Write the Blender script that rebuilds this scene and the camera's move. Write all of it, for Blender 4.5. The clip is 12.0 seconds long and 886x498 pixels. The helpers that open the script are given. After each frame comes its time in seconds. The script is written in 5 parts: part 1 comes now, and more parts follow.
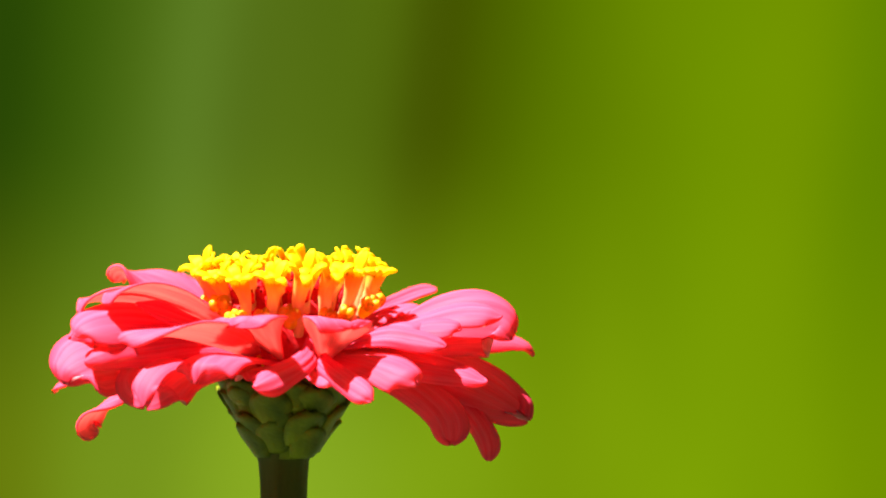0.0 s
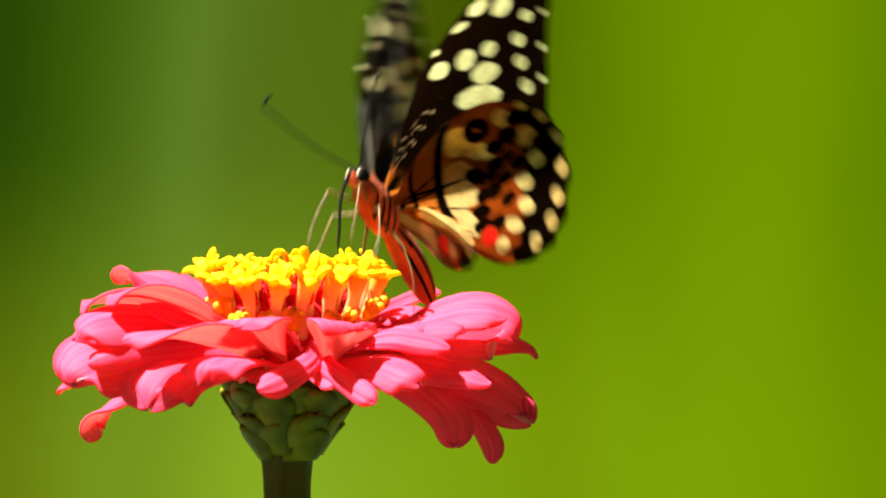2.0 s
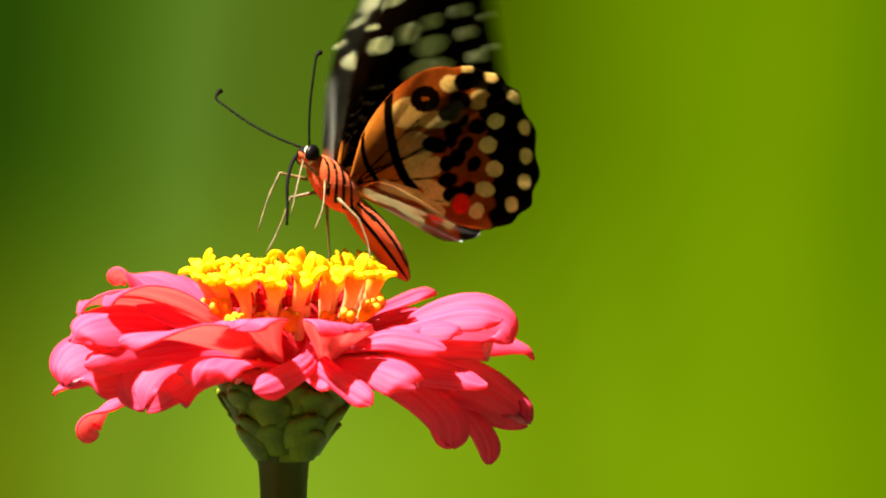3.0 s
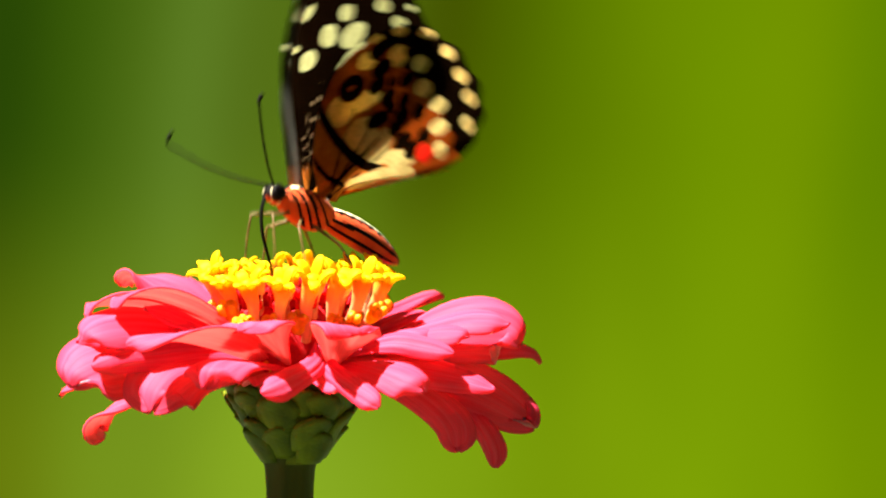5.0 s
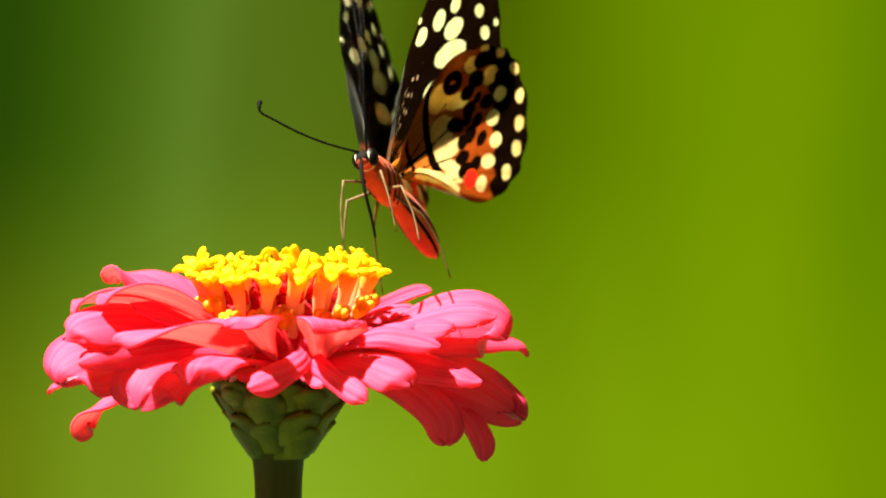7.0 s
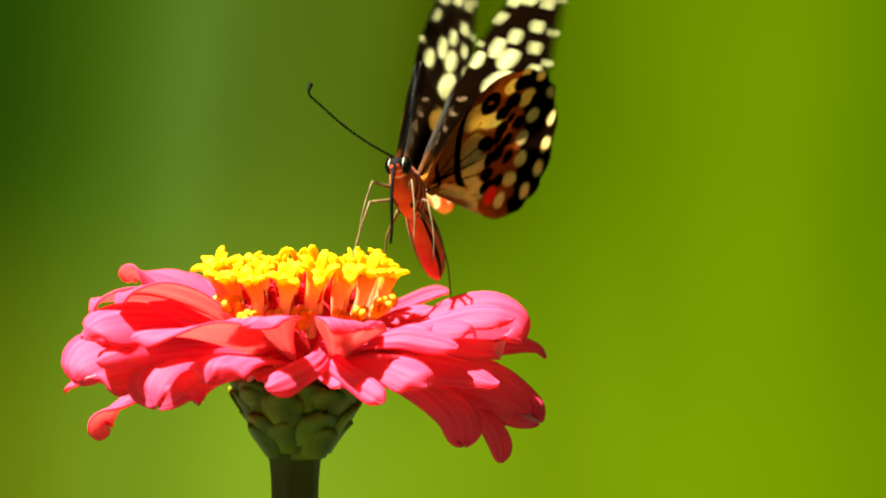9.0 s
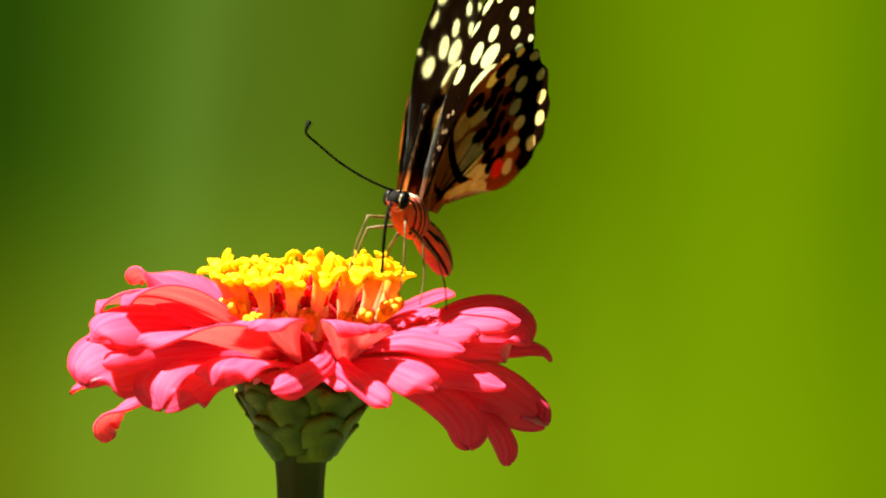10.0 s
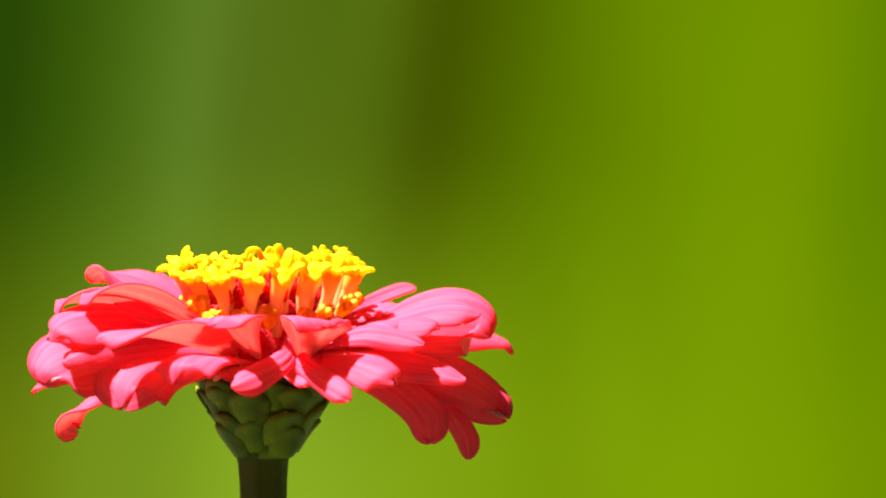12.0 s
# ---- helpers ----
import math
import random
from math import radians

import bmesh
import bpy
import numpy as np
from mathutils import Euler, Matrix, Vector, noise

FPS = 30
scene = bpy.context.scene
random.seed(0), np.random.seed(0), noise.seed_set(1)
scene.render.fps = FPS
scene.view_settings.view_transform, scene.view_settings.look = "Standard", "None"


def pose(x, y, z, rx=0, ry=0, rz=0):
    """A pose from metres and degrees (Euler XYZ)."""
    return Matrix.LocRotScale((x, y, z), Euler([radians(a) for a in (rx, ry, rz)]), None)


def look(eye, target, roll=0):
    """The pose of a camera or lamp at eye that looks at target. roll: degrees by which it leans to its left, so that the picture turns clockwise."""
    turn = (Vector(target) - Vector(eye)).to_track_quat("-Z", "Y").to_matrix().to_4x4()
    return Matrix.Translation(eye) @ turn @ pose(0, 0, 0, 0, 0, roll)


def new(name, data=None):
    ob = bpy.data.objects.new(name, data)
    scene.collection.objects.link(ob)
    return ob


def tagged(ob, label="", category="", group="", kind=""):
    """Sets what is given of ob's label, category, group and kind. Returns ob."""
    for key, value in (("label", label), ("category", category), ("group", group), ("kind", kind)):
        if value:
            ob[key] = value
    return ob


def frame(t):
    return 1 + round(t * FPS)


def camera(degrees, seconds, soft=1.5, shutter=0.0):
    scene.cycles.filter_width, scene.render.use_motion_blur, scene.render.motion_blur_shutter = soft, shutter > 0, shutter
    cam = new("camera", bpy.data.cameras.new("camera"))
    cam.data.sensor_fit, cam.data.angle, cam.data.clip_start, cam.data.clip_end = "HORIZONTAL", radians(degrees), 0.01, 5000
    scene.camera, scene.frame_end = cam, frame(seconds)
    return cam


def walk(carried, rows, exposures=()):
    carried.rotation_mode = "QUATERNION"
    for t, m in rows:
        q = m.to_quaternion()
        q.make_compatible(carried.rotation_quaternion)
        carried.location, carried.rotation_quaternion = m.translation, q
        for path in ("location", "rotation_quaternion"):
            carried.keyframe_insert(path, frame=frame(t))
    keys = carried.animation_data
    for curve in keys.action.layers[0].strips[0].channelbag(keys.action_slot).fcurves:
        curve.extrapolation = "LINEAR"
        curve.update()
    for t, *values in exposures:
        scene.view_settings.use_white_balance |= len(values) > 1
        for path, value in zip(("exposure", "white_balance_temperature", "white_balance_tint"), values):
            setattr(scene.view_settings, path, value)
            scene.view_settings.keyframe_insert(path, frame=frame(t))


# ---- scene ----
cam = camera(8.0, 12.0, soft=2.0, shutter=0.7)
EYE = Vector((0.0256, -1.0260, 1.0950))
VIEW = pose(EYE.x, EYE.y, EYE.z, 83.0, 0, 0)
cam.data.dof.use_dof = True
cam.data.dof.focus_distance = 1.028
cam.data.dof.aperture_fstop = 18.0
walk(cam, [(0.0, VIEW), (12.0, VIEW)], exposures=[(0.0, 3.1), (12.0, 3.1)])

# ---- daylight: a high sun in a clear sky ----
SUN_EL, SUN_AZ = 66.0, 264.0
world = bpy.data.worlds.new("sky")
scene.world = world
world.use_nodes = True
wn = world.node_tree
sky = wn.nodes.new("ShaderNodeTexSky")
sky.sky_type = "NISHITA"
sky.sun_disc = False
sky.sun_elevation = radians(SUN_EL)
sky.sun_rotation = radians(SUN_AZ % 360)
wn.nodes["Background"].inputs["Strength"].default_value = 0.0026
wn.links.new(sky.outputs[0], wn.nodes["Background"].inputs["Color"])
sun = new("sun", bpy.data.lights.new("sun", "SUN"))
sun.data.energy = 5.0
sun.data.angle = radians(0.5)
sun.data.color = (1.0, 0.95, 0.86)
sun.matrix_world = look((0, 0, 0), (-math.sin(radians(SUN_AZ)) * math.cos(radians(SUN_EL)),
                                    -math.cos(radians(SUN_AZ)) * math.cos(radians(SUN_EL)),
                                    -math.sin(radians(SUN_EL))))

MM = 0.001
FLOWER = Vector((0.0, 0.0, 0.95))      # where the ray petals spring from the head


# ---- materials ----
def ramp(nt, fac, stops):
    node = nt.nodes.new("ShaderNodeValToRGB")
    while len(node.color_ramp.elements) < len(stops):
        node.color_ramp.elements.new(0.5)
    for el, (at, col) in zip(node.color_ramp.elements, stops):
        el.position, el.color = at, (*col, 1)
    nt.links.new(fac, node.inputs[0])
    return node.outputs[0]


def texture(nt, kind, scale, detail=4.0, coords="Object", stretch=(1, 1, 1)):
    co = nt.nodes.new("ShaderNodeTexCoord")
    mp = nt.nodes.new("ShaderNodeMapping")
    mp.inputs["Scale"].default_value = stretch
    nt.links.new(co.outputs[coords], mp.inputs[0])
    tx = nt.nodes.new("ShaderNodeTexVoronoi" if kind == "voronoi" else "ShaderNodeTexNoise")
    tx.inputs["Scale"].default_value = scale
    if kind != "voronoi":
        tx.inputs["Detail"].default_value = detail
    nt.links.new(mp.outputs[0], tx.inputs["Vector"])
    return tx.outputs[0]


def mix(nt, fac, a, b, blend="MIX"):
    node = nt.nodes.new("ShaderNodeMix")
    node.data_type, node.blend_type = "RGBA", blend
    for sock, val in ((node.inputs[0], fac), (node.inputs[6], a), (node.inputs[7], b)):
        if isinstance(val, bpy.types.NodeSocket):
            nt.links.new(val, sock)
        elif isinstance(val, (int, float)):
            sock.default_value = val
        else:
            sock.default_value = (*val, 1)
    return node.outputs[2]


def living(name, stops, scale, rough=0.5, through_light=0.3, bump=0.2, fine=900.0, stretch=(1, 1, 1), spec=0.4,
           glow_tint=None, sheen=0.0, vary=0.0, coords="Object"):
    """A leaf, petal or stem: two scales of colour, fine relief, and some light let through."""
    m = bpy.data.materials.new(name)
    m.use_nodes = True
    nt = m.node_tree
    bsdf = nt.nodes["Principled BSDF"]
    big = texture(nt, "noise", scale, 3.0, coords, stretch)
    small = texture(nt, "noise", fine, 2.0, coords, stretch)
    col = ramp(nt, big, stops)
    tone = ramp(nt, small, [(0.3, (0.82, 0.82, 0.82)), (0.7, (1, 1, 1))])
    col = mix(nt, 1.0, col, tone, "MULTIPLY")
    if vary:
        info = nt.nodes.new("ShaderNodeObjectInfo")
        col = mix(nt, 1.0, col, ramp(nt, info.outputs["Random"], [(0, (1 - vary, 1 - vary, 1 - vary)), (1, (1, 1, 1))]), "MULTIPLY")
    nt.links.new(col, bsdf.inputs["Base Color"])
    bsdf.inputs["Roughness"].default_value = rough
    bsdf.inputs["Specular IOR Level"].default_value = spec
    bsdf.inputs["Sheen Weight"].default_value = sheen
    if bump:
        bp = nt.nodes.new("ShaderNodeBump")
        bp.inputs["Strength"].default_value = bump
        bp.inputs["Distance"].default_value = 0.0003
        nt.links.new(small, bp.inputs["Height"])
        nt.links.new(bp.outputs[0], bsdf.inputs["Normal"])
    if through_light:
        tr = nt.nodes.new("ShaderNodeBsdfTranslucent")
        nt.links.new(mix(nt, 1.0, col, glow_tint or (1, 1, 1), "MULTIPLY"), tr.inputs["Color"])
        ms = nt.nodes.new("ShaderNodeMixShader")
        ms.inputs[0].default_value = through_light
        nt.links.new(bsdf.outputs[0], ms.inputs[1])
        nt.links.new(tr.outputs[0], ms.inputs[2])
        nt.links.new(ms.outputs[0], nt.nodes["Material Output"].inputs["Surface"])
    return m


STREAK = (1, 1, 0.25)
VEINED = (0.12, 1.0, 1.0)
M_PETAL = living("petal_face", [(0.3, (0.95, 0.042, 0.112)), (0.7, (0.97, 0.104, 0.222))], 9, 0.6, 0.60, 0.3, 38, glow_tint=(1.0, 1.25, 0.40), spec=0.12, vary=0.06, stretch=VEINED, coords="UV")
M_PETAL_BACK = living("petal_back", [(0.3, (0.93, 0.18, 0.20)), (0.7, (0.955, 0.28, 0.30))], 9, 0.65, 0.62, 0.3, 38, glow_tint=(1.0, 3.0, 3.2), spec=0.1, vary=0.06, stretch=VEINED, coords="UV")
M_YELLOW = living("floret_lobe", [(0.3, (0.82, 0.49, 0.001)), (0.7, (0.90, 0.63, 0.002))], 300, 0.6, 0.5, 0.2, 2500, spec=0.1)
M_TUBE = living("floret_tube", [(0.3, (0.92, 0.44, 0.20)), (0.7, (0.96, 0.56, 0.28))], 260, 0.6, 0.66, 0.3, 2200, stretch=STREAK, spec=0.15)


def two_tone(m, upper, lo, hi):
    """Let a material pass into another colour along the thing's own height (m)."""
    nt = m.node_tree
    co = nt.nodes.new("ShaderNodeTexCoord")
    sp = nt.nodes.new("ShaderNodeSeparateXYZ")
    nt.links.new(co.outputs["Object"], sp.inputs[0])
    mr = nt.nodes.new("ShaderNodeMapRange")
    mr.inputs["From Min"].default_value, mr.inputs["From Max"].default_value = lo, hi
    nt.links.new(sp.outputs[2], mr.inputs["Value"])
    for node in list(nt.nodes):
        if node.type in ("BSDF_PRINCIPLED", "BSDF_TRANSLUCENT"):
            sock = node.inputs[0]
            old = sock.links[0].from_socket
            nt.links.new(mix(nt, mr.outputs[0], old, upper), sock)


two_tone(M_TUBE, (0.88, 0.50, 0.006), 0.0048, 0.0088)
M_BUD = living("floret_bud", [(0.3, (0.92, 0.34, 0.01)), (0.7, (0.96, 0.58, 0.01))], 400, 0.45, 0.6, 0.3, 2500)
M_CHAFF = living("red_chaff", [(0.3, (0.70, 0.010, 0.016)), (0.7, (0.90, 0.04, 0.05))], 500, 0.7, 0.55, 0.5, 2500, spec=0.1)
M_BRACT = living("bract", [(0.35, (0.034, 0.050, 0.001)), (0.65, (0.15, 0.175, 0.004))], 150, 0.5, 0.08, 0.4, 1500, spec=0.15)
M_STEM = living("stem", [(0.35, (0.024, 0.024, 0.001)), (0.65, (0.056, 0.056, 0.003))], 180, 0.55, 0.0, 0.5, 1200, stretch=(1, 1, 0.06), spec=0.12)


def wing_material(name, ground, warm, rust, pale, tan, red, speckle, gloss=0.9, membrane=None):
    """Scaled wing membrane: the fields in 'marks' and 'tints' say where each colour of scale lies."""
    m = bpy.data.materials.new(name)
    m.use_nodes = True
    nt = m.node_tree
    bsdf = nt.nodes["Principled BSDF"]

    def fields(layer):
        at = nt.nodes.new("ShaderNodeAttribute")
        at.attribute_name = layer
        sp = nt.nodes.new("ShaderNodeSeparateColor")
        nt.links.new(at.outputs["Color"], sp.inputs[0])
        return [*sp.outputs, at.outputs["Alpha"]]

    def step(sock, soft=0.12):
        mr = nt.nodes.new("ShaderNodeMapRange")
        mr.inputs["From Min"].default_value, mr.inputs["From Max"].default_value = -soft, soft
        wob = nt.nodes.new("ShaderNodeMath")
        wob.operation = "MULTIPLY_ADD"
        nt.links.new(ragged, wob.inputs[0])
        wob.inputs[1].default_value = 0.5
        ad = nt.nodes.new("ShaderNodeMath")
        nt.links.new(sock, ad.inputs[0])
        nt.links.new(wob.outputs[0], ad.inputs[1])
        wob.inputs[2].default_value = -0.25
        nt.links.new(ad.outputs[0], mr.inputs["Value"])
        return mr.outputs[0]

    ragged = texture(nt, "noise", 1000, 4.0)
    a, b = fields("marks"), fields("tints")
    dust = texture(nt, "noise", 4000, 2.0)
    col = mix(nt, step(a[1], 0.35), ground, mix(nt, a[3], warm, rust))
    cream = mix(nt, b[0], pale, tan)
    col = mix(nt, step(a[0]), col, cream)
    col = mix(nt, step(b[1], 0.3), col, red)
    col = mix(nt, step(a[2]), col, ground)
    col = mix(nt, step(b[2], 0.1), col, speckle)
    col = mix(nt, 1.0, col, ramp(nt, dust, [(0.3, (0.7, 0.7, 0.7)), (0.7, (1.05, 1.05, 1.05))]), "MULTIPLY")
    cloud = texture(nt, "noise", 350, 3.0)
    col = mix(nt, 1.0, col, ramp(nt, cloud, [(0.32, (0.78, 0.74, 0.66)), (0.6, (1.05, 1.05, 1.05))]), "MULTIPLY")
    nt.links.new(col, bsdf.inputs["Base Color"])
    bsdf.inputs["Roughness"].default_value = gloss
    bsdf.inputs["Specular IOR Level"].default_value = 0.0
    bp = nt.nodes.new("ShaderNodeBump")
    bp.inputs["Strength"].default_value = 0.3
    bp.inputs["Distance"].default_value = 0.0001
    nt.links.new(dust, bp.inputs["Height"])
    nt.links.new(bp.outputs[0], bsdf.inputs["Normal"])
    tr = nt.nodes.new("ShaderNodeBsdfTranslucent")
    if membrane:
        tr.inputs["Color"].default_value = (*membrane, 1)
    else:
        nt.links.new(col, tr.inputs["Color"])
    ms = nt.nodes.new("ShaderNodeMixShader")
    ms.inputs[0].default_value = 0.8
    nt.links.new(bsdf.outputs[0], ms.inputs[1])
    nt.links.new(tr.outputs[0], ms.inputs[2])
    nt.links.new(ms.outputs[0], nt.nodes["Material Output"].inputs["Surface"])
    return m


PALE = (0.60, 0.60, 0.29)
M_UNDER = wing_material("wing_underside", (0.004, 0.0016, 0.0006), (0.52, 0.15, 0.018), (0.28, 0.048, 0.005), PALE, (0.92, 0.50, 0.12), (0.85, 0.02, 0.01), (0.45, 0.30, 0.17))
M_UPPER = wing_material("wing_upperside", (0.001, 0.001, 0.0008), (0.02, 0.02, 0.014), (0.02, 0.02, 0.014), (0.66, 0.70, 0.42), (0.6, 0.5, 0.2), (0.6, 0.04, 0.02), (0.35, 0.36, 0.22), membrane=(0.82, 0.82, 0.72))
M_UPPER_FORE = wing_material("forewing_upperside", (0.001, 0.001, 0.0008), (0.02, 0.02, 0.014), (0.02, 0.02, 0.014), (0.66, 0.70, 0.42), (0.6, 0.5, 0.2), (0.6, 0.04, 0.02), (0.35, 0.36, 0.22), membrane=(0.82, 0.82, 0.72))


M_FUR = living("orange_fur", [(0.3, (0.40, 0.042, 0.006)), (0.7, (0.57, 0.088, 0.012))], 300, 0.75, 0.0, 0.7, 3000, sheen=0.05, spec=0.15)
M_CREAM = living("cream_fur", [(0.3, (0.50, 0.42, 0.20)), (0.7, (0.68, 0.60, 0.34))], 400, 0.7, 0.0, 0.7, 3000, sheen=0.2)
M_BLACK = living("black_chitin", [(0.3, (0.002, 0.0015, 0.001)), (0.7, (0.005, 0.004, 0.003))], 400, 0.65, 0.0, 0.3, 3000, spec=0.03)
M_EYE = living("compound_eye", [(0.3, (0.002, 0.0012, 0.001)), (0.7, (0.005, 0.003, 0.0025))], 600, 0.4, 0.0, 0.1, 5000, spec=0.06)
M_LEG = living("leg_shell", [(0.3, (0.06, 0.034, 0.008)), (0.7, (0.14, 0.085, 0.026))], 500, 0.5, 0.0, 0.3, 3000, spec=0.2)


# ---- mesh helpers ----
def mesh_from(name, verts, faces, mats=(), face_mats=None, smooth=True):
    me = bpy.data.meshes.new(name)
    me.from_pydata([tuple(v) for v in verts], [], faces)
    for mt in mats:
        me.materials.append(mt)
    if face_mats is not None:
        me.polygons.foreach_set("material_index", face_mats)
    me.polygons.foreach_set("use_smooth", [smooth] * len(me.polygons))
    me.update()
    return me


def put(name, me, parent=None, m=None, label=""):
    ob = new(name, me)
    if parent:
        ob.parent = parent
    if m is not None:
        ob.matrix_basis = m
    return tagged(ob, label) if label else ob


def sheet(P, thick):
    """A grid of points P[i, j] made into a closed sheet. Returns verts, faces and, face by face, 0 for the upper side and rim, 1 for the lower."""
    n, k, _ = P.shape
    du, dv = np.gradient(P, axis=0), np.gradient(P, axis=1)
    N = np.cross(du, dv)
    N /= np.maximum(np.linalg.norm(N, axis=2, keepdims=True), 1e-12)
    th = thick if np.isscalar(thick) else thick[..., None]
    V = np.concatenate([(P + N * th / 2).reshape(-1, 3), (P - N * th / 2).reshape(-1, 3)])
    idx = np.arange(n * k).reshape(n, k)
    a, b, c, d = idx[:-1, :-1].ravel(), idx[1:, :-1].ravel(), idx[1:, 1:].ravel(), idx[:-1, 1:].ravel()
    o = n * k
    top = np.stack([a, b, c, d], 1)
    low = np.stack([a, d, c, b], 1) + o
    ring = np.concatenate([idx[:, 0], idx[-1, 1:], idx[-2::-1, -1], idx[0, -2:0:-1]])
    nxt = np.roll(ring, -1)
    rim = np.stack([ring, ring + o, nxt + o, nxt], 1)
    F = np.concatenate([top, low, rim])
    return V, F.tolist(), [0] * len(top) + [1] * len(low) + [0] * len(rim)


def tube(path, radii, sides=8, cap=True):
    """Verts and faces of a round tube along a path."""
    path = [Vector(p) for p in path]
    verts, faces = [], []
    up = Vector((0.13, 0.31, 0.94))
    for i, p in enumerate(path):
        t = (path[min(i + 1, len(path) - 1)] - path[max(i - 1, 0)]).normalized()
        s = t.cross(up)
        s = s.normalized() if s.length > 1e-3 else t.cross(Vector((1, 0, 0))).normalized()
        up = s.cross(t).normalized()
        for j in range(sides):
            a = 2 * math.pi * j / sides
            verts.append(p + (s * math.cos(a) + up * math.sin(a)) * radii[i])
    for i in range(len(path) - 1):
        for j in range(sides):
            k = (j + 1) % sides
            faces.append((i * sides + j, i * sides + k, (i + 1) * sides + k, (i + 1) * sides + j))
    if cap:
        faces.append(tuple(range(sides - 1, -1, -1)))
        faces.append(tuple(range((len(path) - 1) * sides, len(path) * sides)))
    return verts, faces


def join(*pieces):
    verts, faces = [], []
    for v, f in pieces:
        o = len(verts)
        verts += [Vector(p) for p in v]
        faces += [tuple(i + o for i in q) for q in f]
    return verts, faces


def blob(rx, ry, rz, centre=(0, 0, 0), seg=16, rings=10, bumpy=0.0):
    verts, faces = [], []
    for i in range(rings + 1):
        a = math.pi * i / rings
        for j in range(seg):
            b = 2 * math.pi * j / seg
            n = Vector((math.sin(a) * math.cos(b), math.sin(a) * math.sin(b), math.cos(a)))
            r = 1 + bumpy * noise.noise(n * 3 + Vector(centre) * 700)
            verts.append(Vector((n.x * rx, n.y * ry, n.z * rz)) * r + Vector(centre))
    for i in range(rings):
        for j in range(seg):
            k = (j + 1) % seg
            faces.append((i * seg + j, (i + 1) * seg + j, (i + 1) * seg + k, i * seg + k))
    return verts, faces


def spline(points, n):
    """n points along a Catmull-Rom curve through the given ones."""
    P = np.array(points, float)
    Q = np.concatenate([[2 * P[0] - P[1]], P, [2 * P[-1] - P[-2]]])
    t = np.linspace(0, len(P) - 1 - 1e-9, n)
    i = t.astype(int)
    f = (t - i)[:, None]
    a, b, c, d = Q[i], Q[i + 1], Q[i + 2], Q[i + 3]
    return 0.5 * (2 * b + (c - a) * f + (2 * a - 5 * b + 4 * c - d) * f ** 2 + (3 * b - a - 3 * c + d) * f ** 3)


def smooth01(x):
    x = np.clip(x, 0, 1)
    return x * x * (3 - 2 * x)


# ---- ground ----
def build_ground():
    n = 60
    verts, faces = [], []
    edge = [math.copysign(abs(u) ** 3 * 400, u) for u in np.linspace(-1, 1, n)]
    for yy in edge:
        for xx in edge:
            near = 1 / (1 + (xx * xx + yy * yy) / 40)
            verts.append((xx, yy, 0.02 * near * noise.noise(Vector((xx * 1.3, yy * 1.3, 0)))))
    for i in range(n - 1):
        for j in range(n - 1):
            faces.append((i * n + j, i * n + j + 1, (i + 1) * n + j + 1, (i + 1) * n + j))
    mat = living("lawn", [(0.35, (0.014, 0.024, 0.004)), (0.65, (0.024, 0.04, 0.006))], 1.5, 0.8, 0.0, 0.6, 60)
    tagged(put("ground", mesh_from("ground", verts, faces, [mat])), "dark green lawn running off behind the flower", "lawn", kind="structure")


build_ground()


